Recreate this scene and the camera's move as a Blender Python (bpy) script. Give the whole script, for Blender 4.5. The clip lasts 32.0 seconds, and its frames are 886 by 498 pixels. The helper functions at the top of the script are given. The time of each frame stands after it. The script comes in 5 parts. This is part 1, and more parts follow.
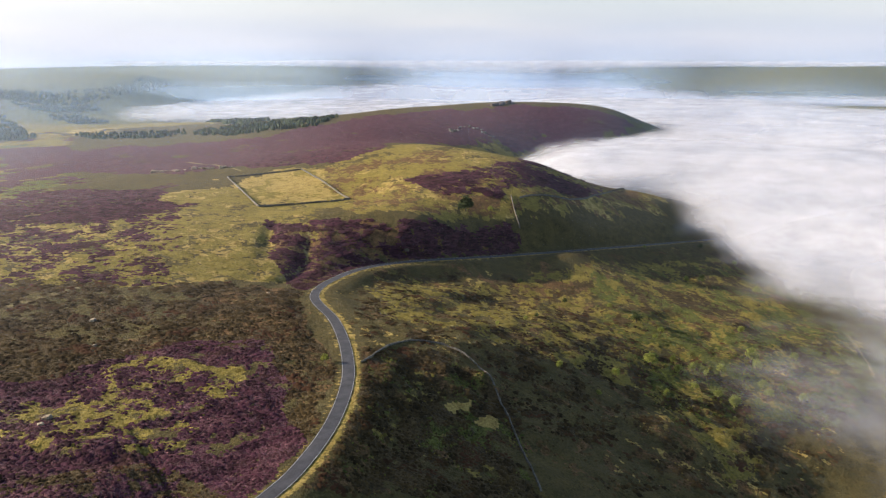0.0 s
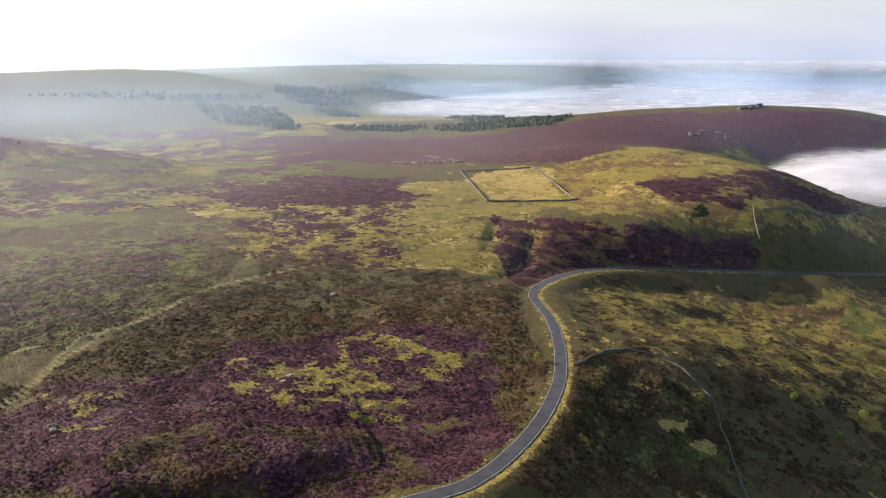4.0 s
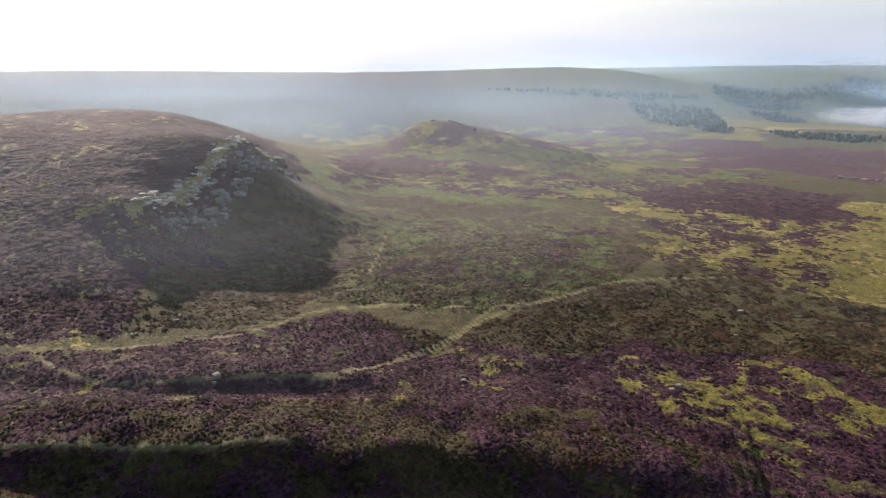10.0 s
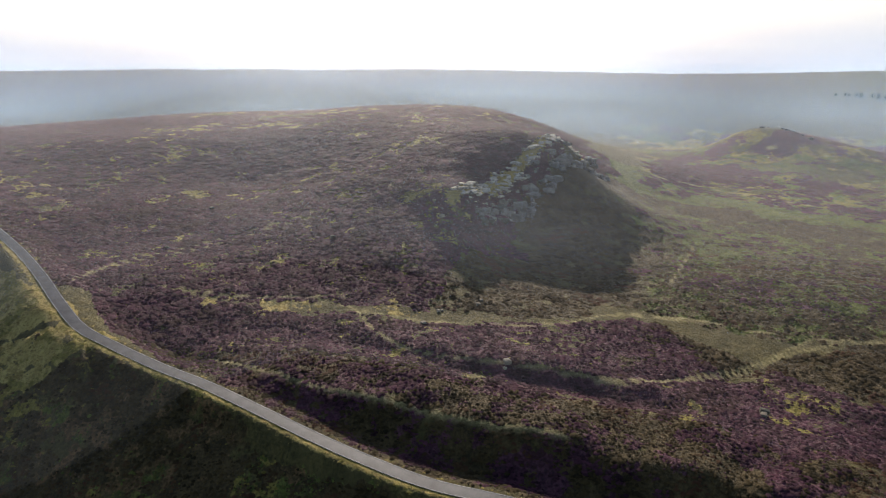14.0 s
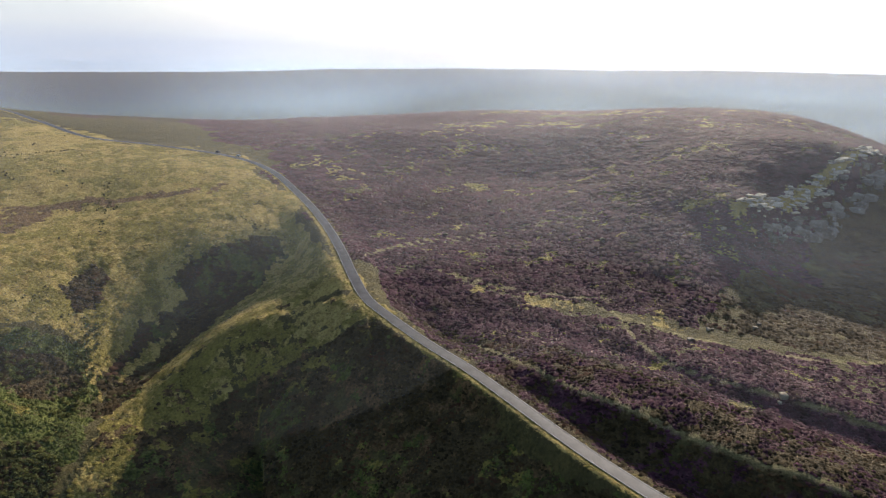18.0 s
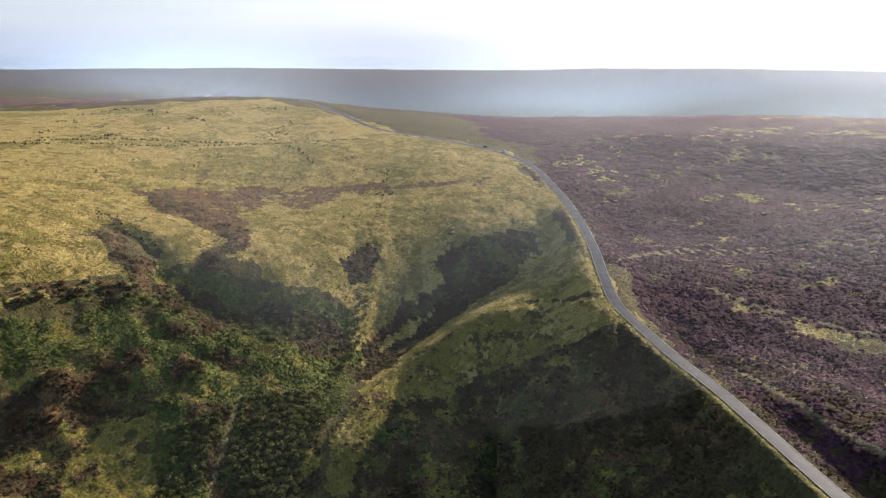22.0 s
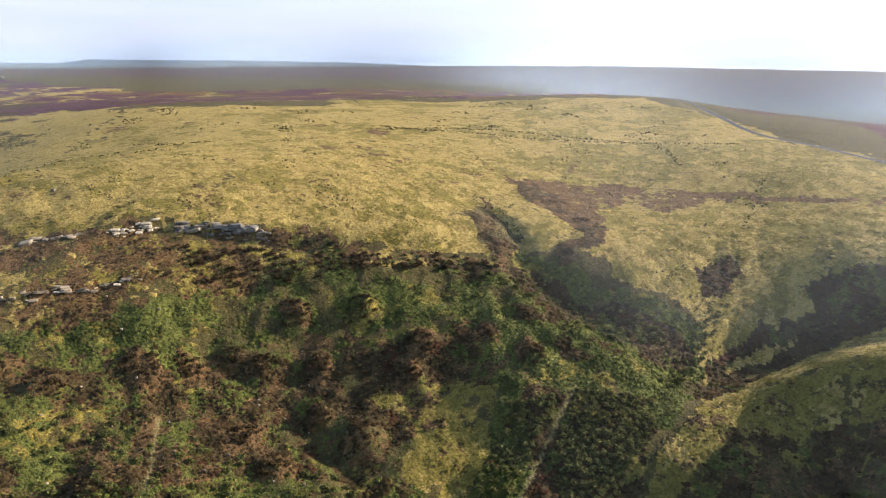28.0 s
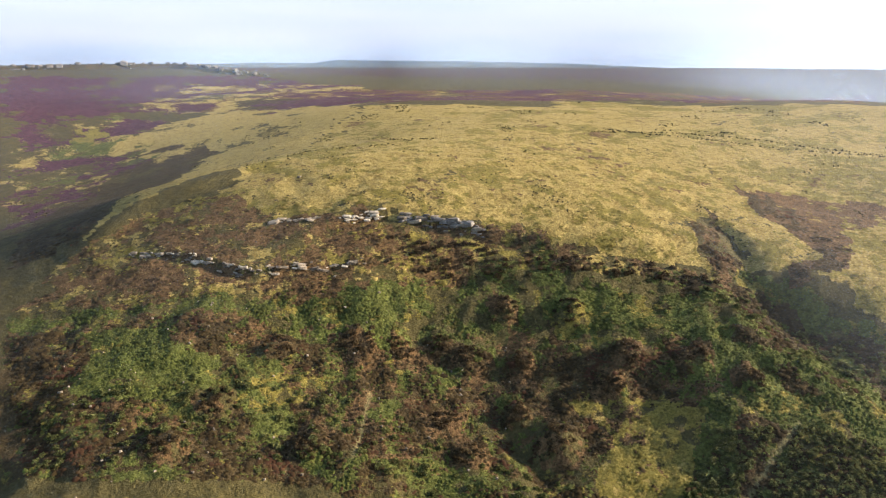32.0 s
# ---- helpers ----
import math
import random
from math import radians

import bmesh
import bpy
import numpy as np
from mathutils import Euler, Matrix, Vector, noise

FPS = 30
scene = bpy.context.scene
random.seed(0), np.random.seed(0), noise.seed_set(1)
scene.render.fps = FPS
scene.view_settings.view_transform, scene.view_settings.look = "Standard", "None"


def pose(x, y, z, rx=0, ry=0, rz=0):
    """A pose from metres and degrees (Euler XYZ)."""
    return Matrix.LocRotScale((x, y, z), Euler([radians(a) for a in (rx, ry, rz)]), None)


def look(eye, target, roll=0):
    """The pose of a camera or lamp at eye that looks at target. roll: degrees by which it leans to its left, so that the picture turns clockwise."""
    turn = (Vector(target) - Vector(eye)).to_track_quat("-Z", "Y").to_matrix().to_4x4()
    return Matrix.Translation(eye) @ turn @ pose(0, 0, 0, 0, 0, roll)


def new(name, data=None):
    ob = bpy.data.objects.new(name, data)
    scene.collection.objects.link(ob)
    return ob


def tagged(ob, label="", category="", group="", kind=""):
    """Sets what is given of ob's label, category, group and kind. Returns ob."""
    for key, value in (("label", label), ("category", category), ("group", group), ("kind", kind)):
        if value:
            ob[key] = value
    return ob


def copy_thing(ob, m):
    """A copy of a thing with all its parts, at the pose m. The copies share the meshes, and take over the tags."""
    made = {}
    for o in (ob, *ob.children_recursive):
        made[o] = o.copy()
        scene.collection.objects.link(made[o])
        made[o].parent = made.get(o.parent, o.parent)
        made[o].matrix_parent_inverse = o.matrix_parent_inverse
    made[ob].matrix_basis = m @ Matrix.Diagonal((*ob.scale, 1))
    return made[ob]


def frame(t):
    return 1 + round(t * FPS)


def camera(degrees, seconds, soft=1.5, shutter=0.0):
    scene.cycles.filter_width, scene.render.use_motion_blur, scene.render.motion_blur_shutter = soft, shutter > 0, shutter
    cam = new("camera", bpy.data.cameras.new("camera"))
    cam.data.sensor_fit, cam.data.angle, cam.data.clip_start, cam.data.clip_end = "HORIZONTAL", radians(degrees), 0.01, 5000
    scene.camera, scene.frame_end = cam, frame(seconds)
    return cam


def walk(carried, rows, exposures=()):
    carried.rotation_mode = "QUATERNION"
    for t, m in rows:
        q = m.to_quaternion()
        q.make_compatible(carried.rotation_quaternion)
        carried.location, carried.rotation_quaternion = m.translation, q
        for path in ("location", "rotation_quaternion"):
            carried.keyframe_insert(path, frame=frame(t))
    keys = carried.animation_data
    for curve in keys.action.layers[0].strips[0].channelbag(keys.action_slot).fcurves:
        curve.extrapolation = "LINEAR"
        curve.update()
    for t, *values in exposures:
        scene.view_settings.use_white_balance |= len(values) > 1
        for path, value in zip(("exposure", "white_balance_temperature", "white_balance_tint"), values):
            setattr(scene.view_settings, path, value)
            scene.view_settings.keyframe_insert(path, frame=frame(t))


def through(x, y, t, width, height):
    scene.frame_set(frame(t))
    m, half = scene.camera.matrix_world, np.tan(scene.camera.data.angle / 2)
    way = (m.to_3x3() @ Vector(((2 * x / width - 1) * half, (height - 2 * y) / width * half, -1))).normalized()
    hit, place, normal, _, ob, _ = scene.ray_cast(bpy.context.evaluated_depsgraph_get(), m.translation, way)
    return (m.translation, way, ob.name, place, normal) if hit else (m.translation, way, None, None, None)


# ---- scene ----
# The camera hovers over one spot, 120 m above the nearest bend of the lane, and turns to its left.
cam = camera(63.9, 32.0, 1.25)
EYE = 120.0
PATH = [  # seconds, yaw, pitch, roll
    (0.0, -0.03, -15.39, 0.0),
    (0.5, 1.83, -15.40, 0.0),
    (1.0, 3.92, -15.43, 0.0),
    (1.5, 5.93, -15.42, 0.0),
    (2.0, 8.51, -15.43, 0.0),
    (2.5, 10.85, -15.44, 0.0),
    (3.0, 13.40, -15.45, 0.0),
    (3.5, 15.97, -15.44, 0.0),
    (5.5, 25.29, -15.47, 0.0),
    (6.0, 27.59, -15.48, 0.0),
    (6.5, 30.14, -15.50, 0.0),
    (7.0, 33.03, -15.48, 0.0),
    (7.5, 36.20, -15.49, 0.0),
    (8.0, 39.30, -15.51, 0.0),
    (8.5, 42.39, -15.50, 0.0),
    (9.0, 45.49, -15.50, 0.0),
    (9.5, 48.59, -15.48, 0.0),
    (10.0, 51.72, -15.49, 0.0),
    (10.5, 54.87, -15.47, 0.0),
    (11.0, 57.98, -15.45, 0.0),
    (11.5, 61.07, -15.44, 0.0),
    (12.0, 64.17, -15.45, 0.0),
    (12.5, 67.27, -15.44, 0.0),
    (13.0, 70.39, -15.44, 0.0),
    (13.5, 73.52, -15.45, 0.0),
    (14.0, 76.51, -15.45, 0.0),
    (14.5, 79.52, -15.45, 0.0),
    (16.5, 90.70, -15.43, 0.0),
    (17.0, 93.46, -15.42, 0.0),
    (17.5, 95.95, -15.40, 0.0),
    (18.0, 98.70, -15.42, 0.0),
    (18.5, 101.18, -15.43, 0.0),
    (19.0, 103.94, -15.45, 0.0),
    (19.5, 106.42, -15.46, 0.0),
    (20.0, 109.21, -15.46, 0.0),
    (20.5, 111.66, -15.47, 0.0),
    (21.0, 114.46, -15.47, 0.0),
    (21.5, 116.91, -15.47, 0.0),
    (22.0, 119.71, -15.48, 0.0),
    (22.5, 122.19, -15.49, 0.0),
    (23.0, 124.96, -15.54, 0.0),
    (23.5, 127.44, -15.55, 0.0),
    (24.0, 130.21, -15.58, 0.0),
    (24.5, 132.58, -15.58, 0.0),
    (25.0, 135.00, -15.59, 0.0),
    (25.5, 137.14, -15.58, 0.0),
    (27.5, 146.19, -15.58, 0.0),
    (28.0, 148.69, -15.58, 0.0),
    (28.5, 150.76, -15.58, 0.0),
    (29.0, 153.00, -15.57, 0.0),
    (29.5, 154.98, -15.56, 0.0),
    (30.0, 157.20, -15.56, 0.0),
    (30.5, 159.19, -15.56, 0.0),
    (31.0, 161.52, -15.56, 0.0),
    (31.5, 163.70, -15.52, 0.0),
    (32.0, 166.25, -15.49, 0.0),
]
walk(cam, [(t, pose(0.0, 0.0, EYE, 90 + pitch, roll, yaw)) for t, yaw, pitch, roll in PATH], [(0.0, 1.16, 6800, 17), (3.0, 1.22, 6800, 18), (6.0, 1.08, 6700, 16), (10.0, 0.85, 6500, 15), (13.0, 0.71, 6400, 14), (17.0, 0.77, 6400, 13), (20.0, 0.95, 6400, 15), (23.0, 1.15, 6400, 15), (27.0, 1.35, 6450, 16), (32.0, 1.43, 6450, 16)])

# ---- light ----
scene.cycles.transparent_max_bounces = 40  # the mist and haze lie in many thin layers
SUN_BEARING, SUN_HEIGHT = 80.0, 18.5  # bearings run to the left from +y, in degrees
world = bpy.data.worlds.new("world")
scene.world = world
world.use_nodes = True
wn, wl = world.node_tree.nodes, world.node_tree.links
sky = wn.new("ShaderNodeTexSky")
sky.sky_type, sky.sun_disc = "NISHITA", False
sky.sun_elevation, sky.sun_rotation = radians(SUN_HEIGHT), radians(-SUN_BEARING)
sky.air_density, sky.dust_density, sky.ozone_density = 1.0, 1.5, 1.5
wn["Background"].inputs["Strength"].default_value = 0.1
# Thin bright haze and cloud low in the sky, thinning out upwards.
way = wn.new("ShaderNodeTexCoord").outputs["Generated"]
parts = wn.new("ShaderNodeSeparateXYZ")
wl.new(way, parts.inputs[0])
low = wn.new("ShaderNodeMapRange")
low.interpolation_type = "SMOOTHSTEP"
for key, value in (("From Min", 0.0), ("From Max", 0.16), ("To Min", 0.85), ("To Max", 0.0)):
    low.inputs[key].default_value = value
wl.new(parts.outputs["Z"], low.inputs["Value"])
streak = wn.new("ShaderNodeMapping")
streak.inputs["Scale"].default_value = (2.0, 2.0, 22.0)
wl.new(way, streak.inputs["Vector"])
cloud = wn.new("ShaderNodeTexNoise")
cloud.inputs["Scale"].default_value, cloud.inputs["Detail"].default_value = 1.6, 5.0
wl.new(streak.outputs[0], cloud.inputs["Vector"])
tint = wn.new("ShaderNodeMix")
tint.data_type = "RGBA"
tint.inputs[6].default_value, tint.inputs[7].default_value = (2.7, 3.6, 5.0, 1), (4.6, 4.9, 5.4, 1)
wl.new(cloud.outputs["Fac"], tint.inputs[0])
# Brighter towards the sun.
toward = wn.new("ShaderNodeVectorMath")
toward.operation = "DOT_PRODUCT"
toward.inputs[1].default_value = (-math.sin(radians(SUN_BEARING)), math.cos(radians(SUN_BEARING)), 0.0)
wl.new(way, toward.inputs[0])
shine = wn.new("ShaderNodeMapRange")
for key, value in (("From Min", 0.3), ("From Max", 0.95), ("To Min", 0.86), ("To Max", 1.08)):
    shine.inputs[key].default_value = value
wl.new(toward.outputs["Value"], shine.inputs["Value"])
lit = wn.new("ShaderNodeVectorMath")
lit.operation = "SCALE"
wl.new(tint.outputs[2], lit.inputs[0])
wl.new(shine.outputs[0], lit.inputs["Scale"])
veil = wn.new("ShaderNodeMix")
veil.data_type = "RGBA"
wl.new(low.outputs[0], veil.inputs[0])
wl.new(sky.outputs[0], veil.inputs[6])
wl.new(lit.outputs[0], veil.inputs[7])
wl.new(veil.outputs[2], wn["Background"].inputs["Color"])
sun = new("sun", bpy.data.lights.new("sun", "SUN"))
sun.data.energy, sun.data.angle, sun.data.color = 4.4, radians(0.6), (1.0, 0.885, 0.72)
b, e = radians(SUN_BEARING), radians(SUN_HEIGHT)
sun.matrix_world = look((-math.sin(b) * math.cos(e) * 900, math.cos(b) * math.cos(e) * 900, math.sin(e) * 900 + 50), (0, 0, 50))

# ---- the plan: bearing, distance, height ----
TOR_RIM = [(76.2, 398), (74.7, 415), (72, 440), (69.6, 478), (67.6, 512), (65.6, 540), (64.6, 590), (66.5, 640), (70, 680)]
ROAD_BANK = [(99.1, 270), (95.6, 256), (88, 229), (81.5, 214), (74.6, 201), (66.5, 194), (59, 188), (50, 188), (40, 190), (31, 193), (24, 197)]
TERRACE_RIM = [(85.3, 298), (82.2, 273), (78.4, 255), (68.6, 242), (60.7, 238), (54, 232)]
BANK_RIM = [(180.1, 359), (176.4, 374), (172.8, 382), (170, 384), (165.8, 374), (161.6, 366), (156, 362), (151.5, 368), (147.1, 369)]
LEDGE_RIM = [(190.7, 403), (186.7, 379), (182.5, 353), (178.5, 349), (172.9, 354)]
CREST = [
    (60, 162, 3), (68, 164, 4), (77.3, 173, 4), (83, 185, 4.4), (88, 201, 5), (92.2, 218, 6.6), (96.6, 240, 8.6), (100.2, 258, 11), (103.2, 279, 13), (105.3, 293, 13),
    (107.5, 304, 12), (111, 312, 8), (115.5, 316, 3.5), (120.7, 306, -5), (124.4, 290, -12), (127.2, 272, -16), (130.1, 250, -23), (133.1, 226, -34),
]
PLATEAU_RIM = [(195.7, 438), (192.9, 440), (189.5, 473), (186.2, 473), (181.9, 498), (178, 504)]
FORT_RIM = [(44.5, 834), (49.3, 890), (51.6, 935), (54.2, 941)]
EDGE_RIM = [(198.6, 1761), (193.9, 1749), (186.6, 1785), (179.7, 1648)]
GULLY_LINES = [
    ([(137.9, 430), (138, 395), (139.2, 372), (139.4, 345), (135.8, 318)], 1.6, 6),
    ([(146.4, 425), (143.7, 400), (142.5, 378), (141.5, 355)], 3, 6),
    ([(126.8, 405), (128, 345), (129.1, 305), (130.7, 275)], 0.8, 4),
    ([(142, 352), (137.6, 335), (132.4, 322)], 4.5, 14),
    ([(109.8, 402), (114.2, 372), (117.4, 354), (120.8, 338), (123.8, 316), (126.8, 296), (129.5, 275)], 12.0, 23),
    ([(144, 335), (142.7, 311), (140, 297), (136.6, 287)], 2.0, 5),
    ([(163, 279), (159.9, 252), (156, 225)], 4.0, 6),
    ([(171, 320), (167.5, 300), (164, 270)], 2.0, 5),
    ([(104, 346), (94.9, 298), (79.4, 253), (64.6, 230), (52.4, 213)], 1.5, 9),
    ([(14.5, 460), (14, 523), (13.1, 540)], 3, 6),
    ([(10.8, 508), (11.4, 465), (12.4, 422), (14.3, 391)], 3, 6),
    ([(35.1, 234), (30.9, 218), (25.6, 211)], 2.5, 5),
    ([(62.5, 243), (54.7, 252), (48.8, 290)], 1.0, 6),
]
SPOTS_SOUTH = [
    (-5.2, 1343, 32), (-13, 1327, 25), (-17.8, 1384, -25), (-2.1, 1072, 8), (6.4, 1215, 22), (12.6, 1302, 5),
    (-0.7, 838, 14), (-8, 784, 2), (-12.5, 755, -16), (-15.6, 830, -34), (14.8, 607, -5), (11.3, 757, 3),
    (7.6, 618, -3), (17, 752, -2), (-1.9, 573, -6), (-9.9, 629, -12), (-17.8, 816, -36), (2.1, 526, -3),
    (10.4, 516, -3), (-5.4, 568, -17), (-16.7, 692, -38),
]
SPOTS_WEST = [
    (-0.8, 428, -28), (-10.5, 374, -34), (-10.2, 523, -40), (-23.8, 460, -56), (-32.7, 362, -66), (-21.2, 632, -58),
    (-32.9, 541, -70), (-11.1, 224, -30), (4.4, 188, -8), (2.2, 293, -8), (-3.3, 260, -18), (-22.7, 301, -50),
    (-27, 700, -80), (-25, 1100, -120), (-12, 900, -75), (-40, 300, -66), (-40, 800, -110), (-15, 1600, -100),
    (-30, 2500, -110), (-5, 2200, -90), (10, 2300, -80), (18, 2500, -70), (-25.4, 3300, 54.7), (-30.2, 3100, 65.3),
    (-10, 3000, -70), (-6, 3600, -20), (-28.4, 2700, -0.1), (-26.5, 2300, -34.5), (-31.3, 2300, -32),
]
SPOTS_MOOR = [
    (22.8, 274, 0), (31.5, 226, 2), (30.1, 363, 0), (29.2, 567, 0), (19.7, 473, -3), (28.9, 774, -5),
    (28.6, 1121, -14), (19.1, 952, -6), (28.3, 1897, -35), (20.8, 1822, -38), (28.1, 2469, -15), (27.9, 3036, 25),
    (10.2, 3600, 18.5), (3.7, 3800, 2.8), (34.4, 390, 3), (45.3, 399, 5), (52.2, 296, 5), (36, 679, -4),
    (56.4, 730, 2), (42.6, 685, -2), (27.8, 1045, -14), (40.2, 1322, -25),
]
SPOTS_VALLEY = [
    (54.3, 934, 27), (52.8, 934, 33), (50.8, 925, 32), (49.3, 900, 27.5), (46.6, 880, 22.5), (43.4, 860, 15), (40.2, 845, 7), (55.6, 940, 12), (47, 985, 6), (43.5, 965, -4), (40, 960, -15), (50, 1000, 12), (39.5, 837, 2), (56.9, 890, 2), (50.7, 843, 13), (50.5, 760, 5), (46, 800, 5), (54, 850, 9),
    (51, 1050, -8), (60, 1250, -38), (48, 1300, -38), (72, 1200, -35), (48.1, 2150, 63.6), (35.7, 2300, 52.8),
    (22.4, 2600, 43.6), (56.9, 2000, 47.6), (64.8, 2000, 55.8), (90.9, 2000, 66.2), (63.1, 1950, 52.8), (46.8, 2150, 69.3),
    (76.3, 2000, 67.3), (107.6, 2100, 67.7), (86.1, 2050, 65.4), (124.4, 2200, 59.3), (80, 1350, -35), (100, 1400, -40),
    (116, 1450, -45), (130, 1500, -30), (133.5, 2100, 62.1),
]
SPOTS_TOR = [
    (78.1, 289, 8), (64.8, 288, 8), (92.7, 315, 10), (78, 330, 15), (78, 365, 24), (78.5, 410, 35), (79, 460, 46), (80, 525, 54), (72, 330, 9), (72, 360, 11), (72, 395, 15), (68, 360, 7), (68, 400, 9), (68, 440, 14), (85, 360, 18), (85, 430, 31), (76.4, 394, 29), (74.7, 415, 36.9), (67.4, 515, 54.9),
    (71.5, 760, 60.6), (77.7, 877, 58), (87.1, 807, 56), (96.5, 855, 54), (91.7, 529, 29), (98, 421, 20),
    (65, 435, 15), (64.9, 365, 3.8), (61.6, 560, 13.4), (62.2, 440, 7), (55.6, 379, 6), (51.7, 590, 3),
    (84.5, 213, 4), (64.6, 225, 5), (103.2, 641, 52), (96.5, 847, 55), (83.9, 866, 57), (102.2, 753, 50),
    (107.7, 642, 48), (98.5, 465, 27), (70, 1080, 0), (85, 1150, 5), (105, 1120, 10),
]
SPOTS_KNOLL = [
    (111.8, 330, 9), (115.5, 318, 4), (120.7, 308, -5), (124.4, 292, -12), (127.2, 273, -16), (130.1, 251, -23),
    (133.2, 226, -35), (128, 336, 2.5), (117.1, 366, 8), (113, 385, 15), (120.8, 352, 1), (124.2, 330, -6), (117.2, 400, 20),
    (124.7, 472, 29), (137.9, 470, 28), (138.2, 364, 19), (140.7, 323, 4), (134.4, 300, -6), (121.9, 513, 38),
    (124.7, 400, 19), (129, 300, -10), (108, 340, 17),
]
SPOTS_PLATEAU = [
    (172.8, 386, 36), (163, 382, 34), (151.5, 368, 26), (144.1, 361, 16), (138.5, 335, 3.9), (181.9, 501, 44),
    (189.5, 484, 30), (193.7, 442, 15), (180.8, 347, 14), (175, 302, -5), (160.4, 303, -6), (175.3, 269, -16),
    (175.6, 214, -24), (155.1, 243, -26), (192.9, 310, -6), (197.9, 249, -20), (172.6, 602, 48), (156.3, 469, 46),
    (172.5, 918, 55), (148.1, 965, 56), (145.7, 915, 57), (145.6, 1005, 58), (132.2, 978, 62),
]
SPOTS_NORTH = [
    (155, 1290, 50), (165, 1300, 48), (180, 1280, 50), (161, 2048, 66), (144.4, 2448, 70), (174.2, 2060, 66),
    (195, 950, -5), (190, 750, -2), (200, 700, -20), (186, 620, 20), (186.6, 1772, 86), (193.9, 1749, 86),
    (186.7, 1414, 48), (180.7, 1216, 47), (198, 1250, 40), (205, 300, -25), (205, 1500, 80), (240, 400, -40),
    (240, 1500, -20), (-70, 400, -70), (-70, 1500, -90), (220, 150, -30), (-60, 120, -30), (30, 90, 2),
    (90, 90, -36), (100.5, 208, -22), (90.3, 194, -9), (102.3, 236, -17), (113.4, 229, -34), (98, 233, -6),
    (-10, 4900, 35), (-20, 4900, 40), (-32, 4900, 45), (150, 110, -36), (0, 120, -15), (60, 4800, -20),
    (0, 4800, 30), (120, 4800, -10), (170, 4800, 15), (25, 4800, 44), (85, 3000, 28), (50, 3000, 30),
    (110, 3000, 30), (85, 4800, -20), (140, 3200, 50), (190, 4800, 10),
]
# Brown overgrown mounds of old workings in the dell: bearing, distance, reach, height.
MOUNDS = [
    (161.2, 318, 8, 3.4), (155.5, 317, 8, 3.2), (150.7, 294, 8, 3), (145.3, 295, 8, 3), (140.9, 287, 6, 2.4),
    (159.5, 290, 7, 2.6), (163.8, 294, 6, 2.4), (151.7, 279, 6, 2), (173.3, 300, 8, 2.6), (170, 298, 6, 2.6), (166.9, 300, 6, 2.2),
    (159.8, 262, 6, 3), (155.9, 248, 8, 3.6), (166.1, 257, 6, 2.4), (163.9, 238, 7, 3), (180, 300, 9, 2.5), (186, 270, 9, 3),
    (178, 240, 7, 2.5), (190, 250, 8, 3),
]
ROAD = [
    (-24.1, 799, -66), (-21.4, 741, -60), (-14.6, 630, -46), (-5.5, 539, -33), (2.1, 491, -24), (6.4, 457, -18),
    (9.4, 413, -12), (10.8, 374, -8), (9.3, 330, -5.3), (8.5, 297, -3.6), (8.2, 267, -2.3), (8.5, 245, -1.1), (9.6, 221, 0.1),
    (11.6, 200, 1), (14.9, 181, 1.9), (20, 170, 2.3), (45, 158, 3), (68, 164, 4), (77.3, 173, 4), (83, 185, 4.4), (88, 201, 5), (92.2, 218, 6.6),
    (96.6, 240, 8.6), (100.2, 258, 11), (103.2, 280, 13.2), (105.2, 299, 15.5), (106.3, 325, 18.5), (107.3, 362, 22.5), (108.5, 405, 26.3),
    (110.2, 460, 31.2), (112.6, 528, 38.8),
    (115.6, 570, 44), (120.8, 634, 47), (125.2, 693, 50), (128.1, 810, 56), (130.9, 955, 61), (136.6, 1030, 62),
]
COVERS = {kind: [] for kind in ("heather", "straw", "bracken", "rust", "shrub", "lush")}


def sow(kind, share, corners):
    """One plant covers this share of an area, given by its corners in the plan."""
    COVERS[kind].append((share, corners))


sow("heather", 0.45, [(28, 620), (28, 1500), (62, 1500), (62, 640)])
sow("heather", 0.5, [(104, 700), (104, 1500), (128, 1500), (128, 900), (114, 760)])
sow("heather", 0.78, [(64, 560), (63, 640), (66, 800), (75, 980), (119, 1000), (116.5, 640), (112, 560), (100, 520), (80, 560)])
sow("heather", 0.8, [(62.3, 246), (55.4, 257), (50.3, 277), (38.5, 263), (36.5, 292), (21.9, 304), (14.8, 299), (13.9, 235), (12.3, 206), (16.5, 182), (25.2, 171), (63.2, 201)])
sow("heather", 0.22, [(60.3, 534), (37, 498), (36.2, 433), (45.5, 338), (61.2, 367)])
sow("heather", 0.45, [(36, 681), (21.3, 734), (20.3, 509), (22.1, 407), (34.4, 417), (31.5, 477), (37.9, 539)])
sow("heather", 0.85, [(36, 681), (26.8, 763), (21.8, 707), (21.3, 621), (27.8, 580), (35.1, 608)])
sow("heather", 0.8, [(59.7, 860), (53.4, 848), (52.8, 719), (59.9, 647)])
sow("heather", 0.7, [(34.1, 1298), (28.2, 1155), (27.3, 940), (29.6, 899), (33.2, 1086)])
sow("heather", 0.95, [(31.9, 1254), (24.9, 1116), (13.5, 1049), (7.3, 1147), (-0.7, 1200), (-5.2, 1242), (-13.1, 1281), (-16.1, 1254), (-11.5, 1136), (-4.3, 1046), (3.8, 869), (6.5, 776), (16.2, 800), (22.4, 831), (28.7, 931), (32.3, 817)])
